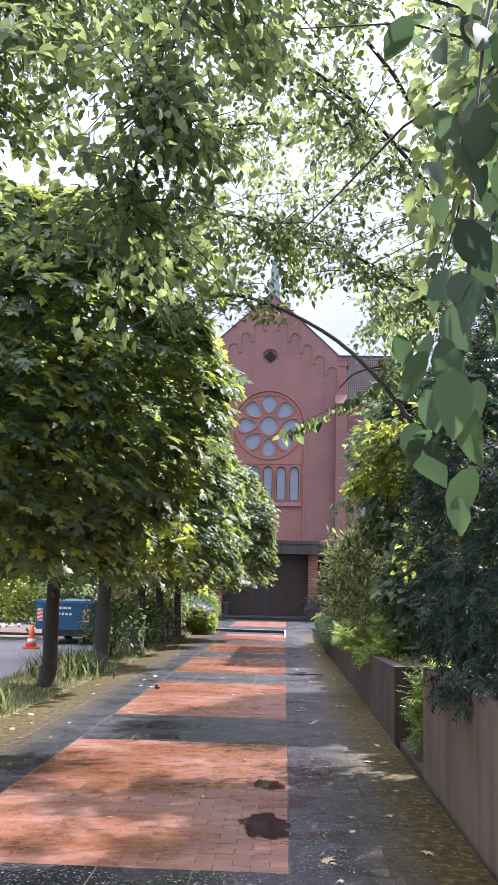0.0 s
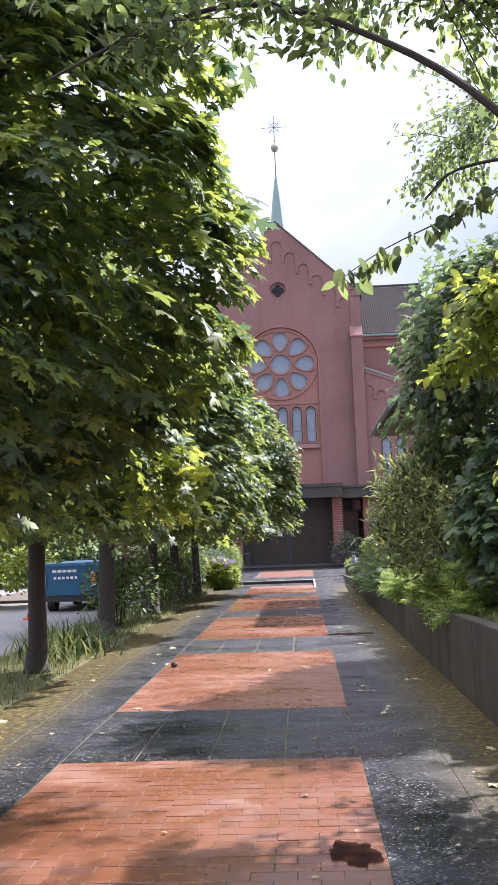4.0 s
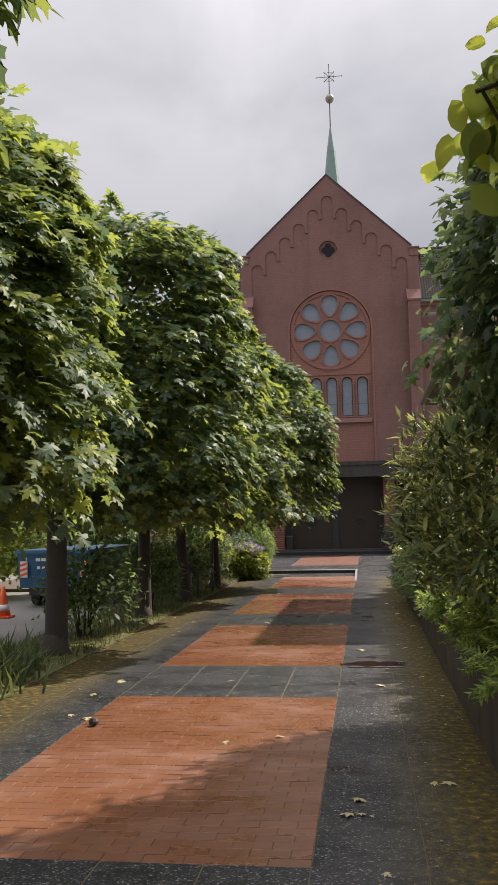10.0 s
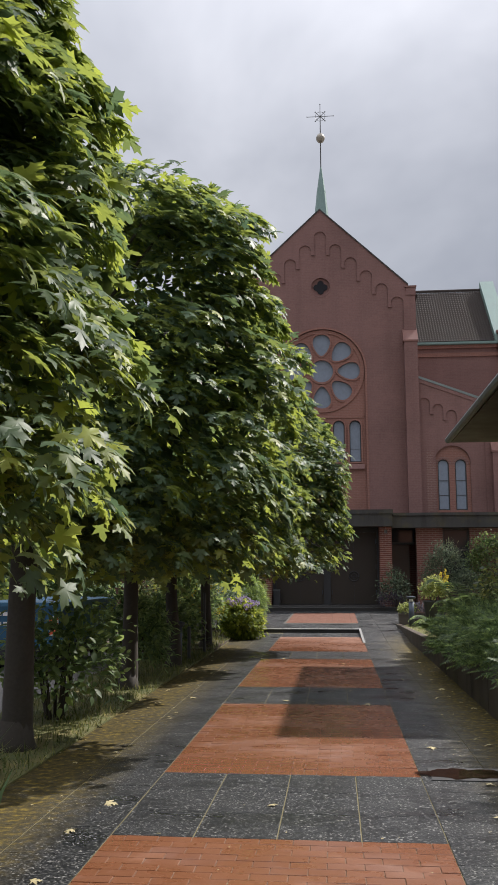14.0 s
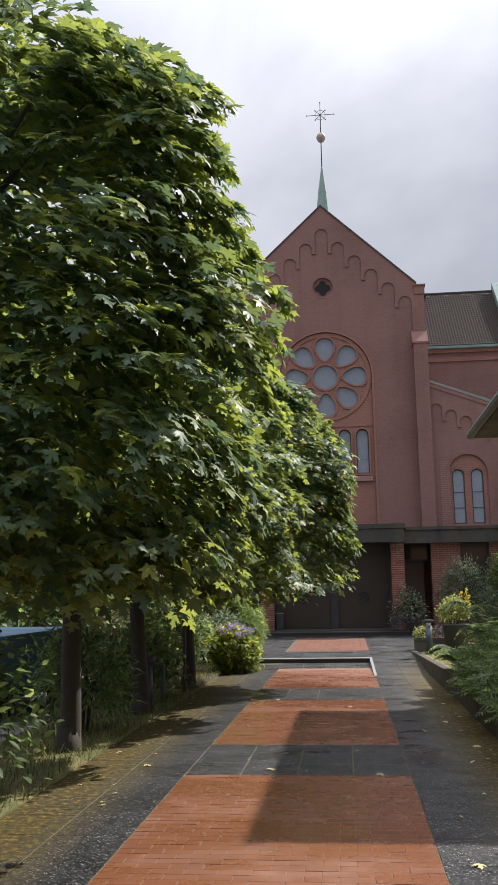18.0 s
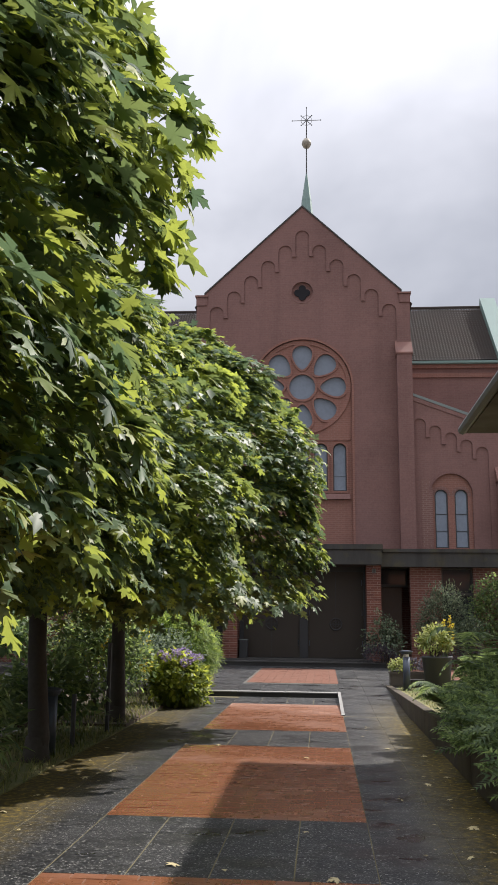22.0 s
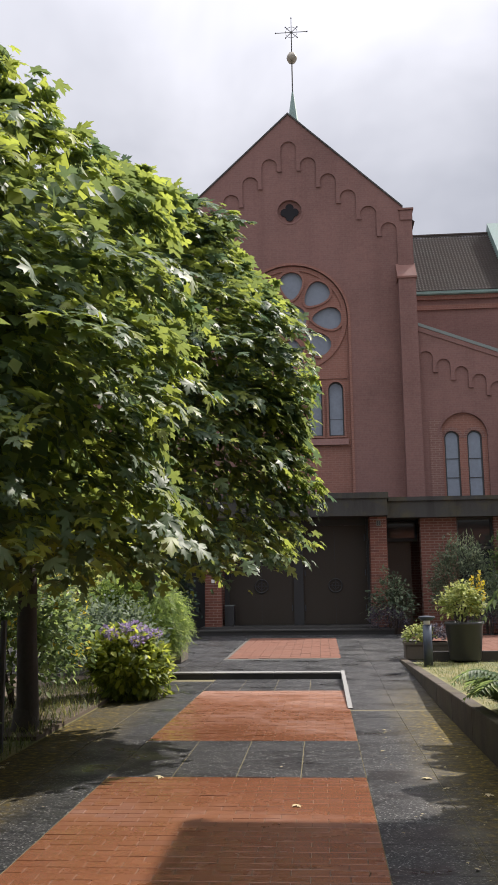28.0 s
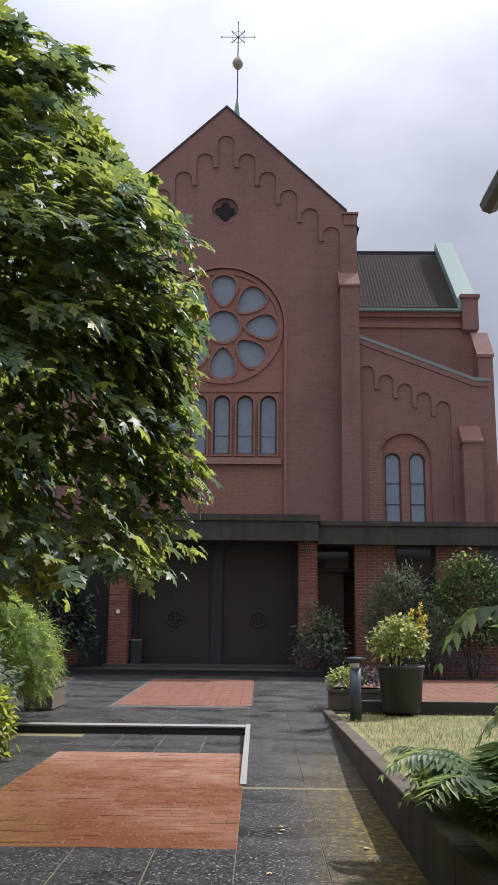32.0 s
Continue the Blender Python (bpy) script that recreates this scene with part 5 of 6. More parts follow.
    for k, pts in enumerate(limbs):
        bm = a_tube(eased(pts), 0.024 if k < 4 else (0.02 if k < 9 else 0.012), 0.006, 6)
        v = [Vector(p) for p in pts]
        for i in range(1, len(v)):
            n = dense.get(k, 17) if i > 1 else 4
            for j in range(n):
                o = v[i - 1].lerp(v[i], rng.random())
                d = Vector((rng.normal(), rng.normal(), rng.normal() * 0.45)).normalized()
                L = (0.25 + 0.35 * rng.random()) if k in dense and k != 1 else (0.4 + 0.7 * rng.random())
                e = o + d * L + Vector((0, 0, -0.15))
                if k == 11 or e.y > 4.5 and e.x < 1.6 and e.z < 1.16 + 0.41 * e.y and (k or e.x > 0.1):
                    continue
                tube(bm, [o, o.lerp(e, 0.5) + Vector((0, 0, 0.05)), e], 0.006, 0.002, 4)
                m = 84
                f = rng.random(m)
                P.append(np.array(o)[None] * (1 - f[:, None]) + np.array(e)[None] * f[:, None] + rng.normal(size=(m, 3)) * 0.065)
                D.append(np.repeat(np.array(d)[None], m, 0))
        part("limb", bm, TWIG, t)
    P, D = np.vstack(P), np.vstack(D)
    far = ((P[:, 1] > 2.0) | (P[:, 0] > 1.2)) & ~((P[:, 1] < 7.0) & (P[:, 1] > 2.0) & (P[:, 0] < 1.7) & (P[:, 0] > 0.2) & (P[:, 2] < 2.75))
    far &= ~((P[:, 1] > 4.5) & (P[:, 0] < 1.55) & (P[:, 0] > 0.1) & (P[:, 2] < 1.1 + 0.41 * P[:, 1]))
    hang("leaves", foliage(rng, "leaves", SMALL_SHAPE, P[far], D[far], 0.062, 0.7, 0.7, 0.3), BEECH, t, "oval green leaves")
    part("hanging_twig", a_tube(eased([(1.95, 6.75, 3.35), (1.5, 6.66, 3.1), (1.1, 6.62, 2.91), (0.84, 6.6, 2.74)]), 0.006, 0.002, 5), TWIG, t)
    m = 90
    f = rng.random(m)
    P = np.stack([0.84 + 0.95 * f, 6.6 + 0.1 * f + 0.05 * rng.normal(size=m), 2.74 + 0.53 * f + 0.025 * rng.normal(size=m)], 1)
    D = np.stack([rng.normal(size=m) * 0.7, rng.normal(size=m) * 0.7, np.full(m, -0.35)], 1)
    hang("hanging_leaves", foliage(rng, "hanging_leaves", OVATE_SHAPE, P, D, 0.085, 1.3, 0.45), BEECH, t)
    # a twig of large leaves hanging near the start of the path
    for dx, top, low, m in ((0.0, 2.45, 1.62, 60), (-0.10, 2.2, 1.72, 30), (-0.06, 2.75, 2.2, 40)):
        x0 = 1.33 + dx
        part("hanging_twig", a_tube([(1.37, 1.25, 2.62), (x0 + 0.02, 1.02, (top + 2.6) / 2), (x0 - 0.03, 0.92, (top + low) / 2), (x0 - 0.07, 0.86, low)], 0.007, 0.002, 5), TWIG, t)
        f = np.linspace(0.0, 1.0, m)
        P = np.stack([x0 - 0.07 * f + 0.045 * rng.normal(size=m), 1.0 - 0.16 * f + 0.07 * rng.normal(size=m), top - (top - low) * f], 1)
        D = np.stack([rng.normal(size=m) * 0.6, rng.normal(size=m) * 0.6, np.full(m, -0.7)], 1)
        hang("hanging_leaves", foliage(rng, "hanging_leaves", OVATE_SHAPE, P, D, 0.09, 0.8, 0.4), DARK_OVATE, t)


hornbeam()

# right-hand bed
shrub(41, "hazel_bush", "tall dark green bush with lobed leaves", 3.17, 12.1, 0.6, (1.4, 1.2, 1.4), 840, 12, 0.105, FAR_MAPLE_SHAPE, HAZEL, spread=0.15, droop=0.5, power=2.2, mid=2.07, low=-1.0, lump=0.4)
shrub(42, "hazel_bush", "dark green bush with large lobed leaves", 3.2, 11.3, 0.6, (1.05, 1.0, 1.05), 420, 9, 0.15, FAR_MAPLE_SHAPE, HAZEL, spread=0.12, droop=0.6, jitter=0.6, low=-0.6, mid=0.85)
shrub(43, "rhododendron", "rounded glossy rhododendron with pale new leaves", 2.5, 13.1, 0.58, (1.08, 1.05, 0.98), 950, 10, 0.12, LANCE_SHAPE, RHODO, spread=0.1, droop=-0.2, jitter=0.8, low=-0.55, mid=0.95)
def low_conifer(seed, x, y, z, r, h, mat):
    """A low conifer of flat feathery fans, one over another."""
    rng = np.random.default_rng(seed)
    t = thing("spreading_conifer", "low green feathery conifer spilling over the wall", "shrub", (x, y, z))
    for k in range(4):
        a = 1.57 * k + rng.random()
        part("stem", a_tube([(x, y, z - 0.03), (x + 0.3 * r * math.cos(a), y + 0.3 * r * math.sin(a), z + 0.5 * h), (x + 0.7 * r * math.cos(a), y + 0.7 * r * math.sin(a), z + 0.75 * h)], 0.02, 0.006, 5), TWIG, t)
    mid, d = blob_points(rng, (x, y, z + 0.25 * h), (r, r * 1.25, h), 190, 1, 0.0, 0.55, 8, 0.3, -0.25)
    flat = d * np.array((1, 1, 0.35)) + rng.normal(size=d.shape) * 0.25
    flat /= np.linalg.norm(flat, axis=1, keepdims=True)
    side = np.cross(flat, np.array((0, 0, 1.0)))
    n, per = len(mid), 7
    s = np.linspace(-0.22, 0.12, per)[None, :, None] + rng.normal(size=(n, per, 1)) * 0.01
    w = rng.choice([-1.0, 1.0], size=(n, per, 1)) * (0.35 + 0.5 * rng.random((n, per, 1)))
    pts = mid[:, None] + s * flat[:, None] - np.array((0, 0, 1.0)) * (1.6 * (s + 0.1) ** 2)
    pts[:, :, 2] = np.maximum(pts[:, :, 2], z + 0.03)
    ahead = (flat[:, None] + w * side[:, None]).reshape(-1, 3) + np.array((0, 0, 0.05)) + rng.normal(size=(n * per, 3)) * 0.22
    up = np.tile(np.array((0.0, 0.0, 1.0)), (n * per, 1)) + rng.normal(size=(n * per, 3)) * 0.6
    hang("leaves", leaf_mesh("leaves", FEATHER_SHAPE, pts.reshape(-1, 3), ahead, up, 0.17 + 0.10 * rng.random(n * per)), mat, t)


for k, (y, r, h) in enumerate([(11.5, 0.62, 0.55), (12.8, 0.55, 0.5), (14.2, 0.55, 0.5), (15.6, 0.65, 0.55), (17.0, 0.65, 0.55), (18.2, 0.8, 0.6), (19.5, 0.8, 0.6), (20.7, 0.85, 0.62), (22.0, 0.75, 0.6), (23.2, 0.7, 0.55)]):
    low_conifer(50 + k, 2.1 + (0.98 if y < 17.5 else 0.78) * r, y, wall_top(y) - 0.04, r, h, SPRAY if y < 18 else DARK_SPRAY)
shrub(61, "rose_bush", "dark leafy bush beside the house wall", 3.35, 24.2, 0.3, (0.55, 0.7, 0.9), 260, 9, 0.09, SMALL_SHAPE, RHODO, spread=0.1)


def fern(seed, x, y, z, n, length, lift=1.0, label="arching green fern behind the low wall"):
    rng = np.random.default_rng(seed)
    t = thing("fern", label, "fern", (x, y, z))
    for k in range(n):
        a = 2 * math.pi * k / n + rng.normal() * 0.2
        L = length * (0.75 + 0.4 * rng.random())
        rise = lift * (1.2 + 0.7 * rng.random())
        pts = [Vector((x + 0.8 * L * s * math.cos(a), y + 0.8 * L * s * math.sin(a), z + L * rise * (1.15 * s - 0.75 * s * s * s))) for s in np.linspace(0, 1, 14)]
        f = part("frond", a_tube(pts[::2] + [pts[-1]], 0.005, 0.0015, 4), FERN, t)
        P, D, U, S = [], [], [], []
        for i in range(2, 14):
            along = (pts[i] - pts[i - 1]).normalized()
            side = along.cross(Vector((0, 0, 1))).normalized()
            w = L * 0.30 * math.sin(math.pi * (i / 14.5) ** 0.75)
            for half in (0.0, 0.5):
                o = pts[i - 1].lerp(pts[i], half)
                for sd in (-1, 1):
                    P.append(o)
                    D.append(side * sd + along * 0.45 + Vector((0, 0, -0.15)))
                    U.append((0, 0, 1))
                    S.append(max(w, 0.03))
        hang("frond_blade", leaf_mesh("frond_blade", LANCE_SHAPE, np.array(P), np.array(D), np.array(U, float), np.array(S)), FERN, f)


fern(71, 2.6, 26.3, 0.31, 18, 0.85, 0.5)
fern(72, 3.2, 26.5, 0.31, 15, 0.9, 0.6)
fern(73, 2.72, 24.9, 0.34, 20, 1.05)
fern(74, 2.4, 25.5, 0.33, 20, 0.85, 0.5)
fern(75, 2.9, 25.8, 0.32, 18, 1.0, 0.8)
fern(76, 2.42, 26.9, 0.30, 16, 0.7, 0.45)

# things at the forecourt
lamp = thing("bollard_lamp", "grey steel bollard lamp with a flat round cap", "lamp", (2.36, 33.2, 0.16), "bollard lamps")
part("post", lathe([(0.075, 0), (0.075, 0.70)], (2.36, 33.2, 0.12), 16), STEEL, lamp, "", True)
part("neck", lathe([(0.055, 0), (0.055, 0.08)], (2.36, 33.2, 0.82), 12), WHITE, lamp, "", True)
part("cap", lathe([(0.09, 0), (0.14, 0.045), (0.14, 0.06), (0.04, 0.075)], (2.36, 33.2, 0.89), 18), STEEL, lamp)
lamp2 = thing("bollard_lamp", "grey steel bollard lamp with a flat round cap", "lamp", (-2.5, 24.25, 0), "bollard lamps")
part("post", lathe([(0.085, 0), (0.085, 0.66)], (-2.5, 24.25, 0.0), 16), STEEL, lamp2, "", True)
part("cap", lathe([(0.1, 0), (0.13, 0.05), (0.13, 0.07), (0.05, 0.09)], (-2.5, 24.25, 0.66), 18), STEEL, lamp2)
post = tagged(part("iron_post", a_tube([(-2.33, 26.35, -0.02), (-2.33, 26.35, 1.2)], 0.03, 0.03, 8), IRON), "thin dark iron post on the verge", "post")
tagged(part("iron_post", a_tube([(-2.4, 24.9, -0.02), (-2.4, 24.9, 0.62)], 0.03, 0.03, 8), IRON), "short dark iron post on the verge", "post")


def trough(x, y, z, w, d, h, rz):
    t = thing("stone_trough", "weathered dark planter trough with low plants", "planter", (x, y, z))
    bm = a_box(x - w / 2, x + w / 2, y - d / 2, y + d / 2, z, z + h, 0.02)
    part("body", bm, TROUGH, t)
    part("rim", a_box(x - w / 2 - 0.015, x + w / 2 + 0.015, y - d / 2 - 0.015, y + d / 2 + 0.015, z + h - 0.06, z + h, 0.01), TROUGH, t)
    return t


trough(2.55, 35.1, lane_z(35.1), 0.8, 0.45, 0.32, 0)
shrub(81, "trough_plant", "small yellow-green leaves in the trough", 2.4, 35.1, 0.41, (0.25, 0.2, 0.16), 60, 8, 0.07, SMALL_SHAPE, VARIEG, "plant", 0.05, stems=0)
shrub(82, "trough_plant", "dull purple low plant in the trough", 2.75, 35.1, 0.41, (0.2, 0.2, 0.16), 60, 8, 0.05, SMALL_SHAPE, LAVENDER, "plant", 0.04, stems=0)
trough(-2.15, 34.9, lane_z(34.9), 0.42, 0.9, 0.36, 0)
pot = thing("plant_pot", "tall tapered anthracite plant pot", "pot", (3.12, 34.2, 0.2))
part("body", lathe([(0.25, 0), (0.27, 0.02), (0.325, 0.6), (0.34, 0.61), (0.34, 0.65), (0.30, 0.65), (0.29, 0.6)], (3.12, 34.2, 0.17), 28), POT, pot, "", True)
part("soil", lathe([(0.29, 0), (0.29, 0.01)], (3.12, 34.2, 0.75), 20), SOIL, pot)
shrub(83, "pot_plant", "yellow-green variegated shrub in the pot", 3.08, 34.2, 0.78, (0.34, 0.3, 0.4), 190, 8, 0.075, SMALL_SHAPE, VARIEG, "plant", 0.06, stems=5)
t = thing("yellow_spike_plant", "upright yellow flower spikes in the pot", "plant", (3.3, 34.2, 0.8))
rng = np.random.default_rng(84)
for k in range(5):
    x, y, h = 3.25 + 0.06 * k, 34.15 + 0.05 * (k % 2), 1.25 + 0.1 * ((k * 3) % 5)
    part("stalk", a_tube([(3.22 + 0.03 * k, 34.2, 0.78), (x, y, h)], 0.008, 0.004, 5), FERN, t)
    m = 60
    f = rng.random(m)
    P = np.stack([x + rng.normal(size=m) * 0.02 - (1 - f) * 0.02, y + rng.normal(size=m) * 0.02, h - 0.35 * (1 - f) + 0.05], 1)
    hang("bloom", foliage(rng, "bloom", OVATE_SHAPE, P, rng.normal(size=(m, 3)), 0.045, -0.6, 0.4), YELLOW, t)
shrub(85, "rose_bush", "climbing rose bush against the brick pier", 2.55, 42.6, TOP, (0.55, 0.4, 0.95), 150, 8, 0.1, SMALL_SHAPE, GREYLEAF, spread=0.11, shell=0.3, lump=0.5)
shrub(86, "lavender", "low grey-purple plants below the wall", 2.4, 42.2, TOP, (0.6, 0.35, 0.4), 160, 8, 0.07, LANCE_SHAPE, LAVENDER, "plant", 0.05, droop=-0.8, stems=0)
shrub(287, "butterfly_bush", "leafy grey-green bush before the brick wall", 5.0, 42.1, TOP, (0.5, 0.4, 0.9), 240, 9, 0.10, LANCE_SHAPE, GREYLEAF, spread=0.14, droop=-0.3)
shrub(87, "butterfly_bush", "tall grey-green bush before the brick wall", 4.3, 42.4, TOP, (0.8, 0.5, 1.5), 520, 9, 0.11, LANCE_SHAPE, GREYLEAF, spread=0.12, droop=-0.1)
shrub(88, "climbing_shrub", "dark green climbing shrub reaching the fascia", 6.2, 42.8, TOP, (1.0, 0.5, 1.75), 560, 9, 0.10, SMALL_SHAPE, FERN, spread=0.13)
shrub(89, "lavender", "low grey-purple plants below the wall", 5.4, 41.9, TOP, (1.3, 0.4, 0.35), 260, 8, 0.07, LANCE_SHAPE, LAVENDER, "plant", 0.06, droop=-0.8, stems=0)

# left side: hydrangea, conifer, bushes
shrub(91, "hydrangea", "green hydrangea with purple-blue flower heads", -2.0, 30.3, 0.03, (0.52, 0.48, 0.45), 420, 9, 0.10, SMALL_SHAPE, LIME, spread=0.07, low=-0.95, mid=0.85)
t = thing("hydrangea_flowers", "purple-blue hydrangea flower heads", "flowers", (-2.0, 30.2, 0.7))
rng = np.random.default_rng(92)
for k in range(11):
    a, r = 2.4 * k, 0.44 * ((k + 0.4) / 11) ** 0.5
    c = np.array((-2.0 + r * math.cos(a), 30.25 + r * math.sin(a) * 0.9, 0.95 + 0.05 * rng.random() - 0.9 * r * r))
    d = rng.normal(size=(90, 3))
    d /= np.linalg.norm(d, axis=1, keepdims=True)
    hang("flower_head", foliage(rng, "flower_head", OVATE_SHAPE, c + d * np.array((0.072, 0.072, 0.05)), d, 0.042, 0, 0.3), BLOOM, t)
shrub(93, "golden_conifer", "bright yellow-green drooping conifer", -2.4, 33.2, 0.05, (0.8, 0.8, 1.0), 900, 11, 0.17, SPRIG_SHAPE, SPRAY, spread=0.09, droop=1.0, stems=3, lump=0.4)
shrub(94, "evergreen_bush", "dark green bush behind the conifer", -4.3, 34.5, 0.05, (1.3, 1.3, 1.2), 420, 9, 0.12, SMALL_SHAPE, RHODO, spread=0.14)
shrub(95, "evergreen_bush", "dark green bush by the church porch", -3.9, 42.4, 0.05, (1.1, 0.6, 1.5), 420, 9, 0.12, SMALL_SHAPE, YEW, spread=0.14)
shrub(96, "grey_bush", "grey-green leafy bush beside the hydrangea", -2.75, 31.7, 0.05, (0.8, 0.7, 0.7), 320, 9, 0.09, SMALL_SHAPE, GREYLEAF, spread=0.1)
shrub(97, "flowering_bush", "bush with small yellow flowers at the car park edge", -3.15, 29.2, 0.04, (0.75, 1.3, 0.9), 420, 9, 0.10, SMALL_SHAPE, FERN, spread=0.14)
rng = np.random.default_rng(98)
p, d = blob_points(rng, (-3.15, 29.2, 0.74), (0.8, 1.35, 0.95), 90, 3, 0.05, 0.9, 5, 0.2, -0.2)
ob = tagged(hang("yellow_flowers", foliage(rng, "yellow_flowers", OVATE_SHAPE, p, d, 0.06, 0, 0.5), YELLOW), "scattered small yellow blooms on the bush", "flowers", kind="stuff")
shrub(99, "verge_bush", "leafy green bush between the trees", -2.8, 18.3, 0.0, (0.6, 0.7, 0.8), 150, 9, 0.10, SMALL_SHAPE, FERN, spread=0.16, shell=0.15, stems=9, lump=0.5)
shrub(100, "bamboo_clump", "thin-leaved upright clump on the verge", -2.85, 22.2, 0.0, (0.5, 0.6, 0.75), 300, 8, 0.13, LANCE_SHAPE, FERN, spread=0.1, droop=0.3)
shrub(101, "verge_bush", "leafy green bush between the trees", -3.0, 25.6, 0.0, (0.6, 0.7, 0.6), 240, 9, 0.10, SMALL_SHAPE, FERN, spread=0.1)


def strap_clump(seed, x, y, rx, ry, n, length, label):
    rng = np.random.default_rng(seed)
    t = thing("daylily_clump", label, "plant", (x, y, 0))
    P = np.stack([x + rx * rng.normal(size=n) * 0.5, y + ry * rng.normal(size=n) * 0.5, np.full(n, 0.0)], 1)
    D = np.stack([rng.normal(size=n) * 0.55, rng.normal(size=n) * 0.55, np.full(n, 0.9)], 1)
    U = np.stack([-D[:, 0], -D[:, 1], np.full(n, 0.4)], 1)
    hang("leaves", leaf_mesh("leaves", BLADE_SHAPE, P, D, U, length * (0.7 + 0.5 * rng.random(n))), LILY, t)


strap_clump(111, -2.75, 14.4, 0.45, 1.0, 520, 0.5, "clump of long strap-shaped daylily leaves")
strap_clump(112, -2.7, 10.0, 0.4, 0.5, 300, 0.45, "clump of long strap-shaped daylily leaves")
strap_clump(113, -2.75, 15.5, 0.3, 0.35, 150, 0.4, "clump of withered strap-shaped leaves")


def grass_patch(seed, name, n, x0, x1, y0, y1, zf, length, label):
    rng = np.random.default_rng(seed)
    x, y = x0 + (x1 - x0) * rng.random(n), y0 + (y1 - y0) * rng.random(n)
    P = np.stack([x, y, zf(y)], 1)
    D = np.stack([rng.normal(size=n) * 0.6, rng.normal(size=n) * 0.6, np.full(n, 0.8)], 1)
    U = np.stack([-D[:, 0], -D[:, 1], np.full(n, 0.5)], 1)
    return tagged(hang(name, leaf_mesh(name, BLADE_SHAPE, P, D, U, length * (0.5 + rng.random(n))), GRASS), label, "grass", kind="stuff")


grass_patch(121, "verge_grass", 18000, -3.5, -2.18, 6, 32, lambda y: np.where(y > 27, 0.05, 0.01), 0.10, "uneven grass of the verge under the trees")
grass_patch(122, "lawn_grass", 22000, 2.24, 6.0, 26, 34.3, lambda y: 0.75 - 0.0235 * (y - 8.7) - 0.035, 0.055, "short dry lawn grass")
grass_patch(123, "bank_grass", 2500, 2.24, 3.2, 9.0, 11.0, lambda y: np.full(len(y), 0.66), 0.09, "pale grass on the raised bed")

# ---- car park ----
skip = thing("blue_container", "blue steel waste trailer with red and white markers", "container", (-4.95, 24.7, 0))
part("body", side_prism(bmesh.new(), [(23.05, 0.36), (26.4, 0.36), (26.55, 1.06), (22.9, 1.06)], -5.7, -4.2), BLUE, skip)
part("rim", a_box(-5.74, -4.16, 22.85, 26.6, 1.05, 1.12, 0.01), BLUE, skip)
part("chassis", a_box(-5.55, -4.35, 23.15, 26.3, 0.2, 0.36), DOOR_DARK, skip)
for x in (-5.5, -4.4):
    for y in (23.6, 25.9):
        w = part("wheel", a_tube([(x - 0.09, y, 0.2), (x + 0.09, y, 0.2)], 0.23, 0.23, 18), RUBBER, skip)
        part("rim", a_tube([(x - 0.098, y, 0.2), (x + 0.098, y, 0.2)], 0.1, 0.1, 12), STEEL, w)
for x in (-5.64, -4.4):
    plate_ = part("marker", a_box(x, x + 0.15, 22.9, 22.93, 0.58, 0.9), WHITE, skip, "white marker plate with red stripes")
    for k in range(3):
        part("marker_stripe", prism(bmesh.new(), [(x, 0.59 + 0.1 * k), (x + 0.15, 0.64 + 0.1 * k), (x + 0.15, 0.69 + 0.1 * k), (x, 0.64 + 0.1 * k)], 22.89, 22.899), ORANGE, plate_)
for k in range(6):
    part("lettering_bar", a_box(-5.3 + 0.1 * k, -5.24 + 0.1 * k, 22.935, 22.96, 0.74, 0.8), WHITE, skip)
for k in range(5):
    part("lettering_bar", a_box(-5.32 + 0.12 * k, -5.23 + 0.12 * k, 22.905, 22.93, 0.9, 0.96), WHITE, skip)
cone = thing("traffic_cone", "orange traffic cone with a pale band on the asphalt", "cone", (-5.27, 21.2, -0.03))
part("base", a_box(-5.44, -5.10, 21.03, 21.37, -0.03, 0.01, 0.01), ORANGE, cone)
part("body", lathe([(0.14, 0), (0.09, 0.2), (0.07, 0.32), (0.03, 0.52)], (-5.27, 21.2, 0.01), 18), ORANGE, cone, "", True)
part("band", lathe([(0.118, 0), (0.092, 0.1)], (-5.27, 21.2, 0.11), 18), WHITE, cone, "", True)

# ---- distance ----
def far_house(x, y, w, d, h, ridge, label):
    t = thing("distant_house", label, "house", (x, y, 0))
    part("wall", a_box(x, x + w, y, y + d, -0.05, h), HOUSE, t)
    part("roof", prism(bmesh.new(), [(x - 0.4, h), (x + w + 0.4, h), (x + w / 2, h + ridge)], y - 0.4, y + d + 0.4), TILE, t)
    for k in range(3):
        for z in (0.9, 3.6):
            if z + 1.4 < h:
                q = part("window", a_box(x + w * (k + 0.6) / 3.3 - 0.5, x + w * (k + 0.6) / 3.3 + 0.5, y - 0.03, y + 0.02, z, z + 1.3), WHITE, t)
                part("pane", a_box(x + w * (k + 0.6) / 3.3 - 0.42, x + w * (k + 0.6) / 3.3 + 0.42, y - 0.045, y - 0.031, z + 0.08, z + 1.22), DARK_GLASS, q)


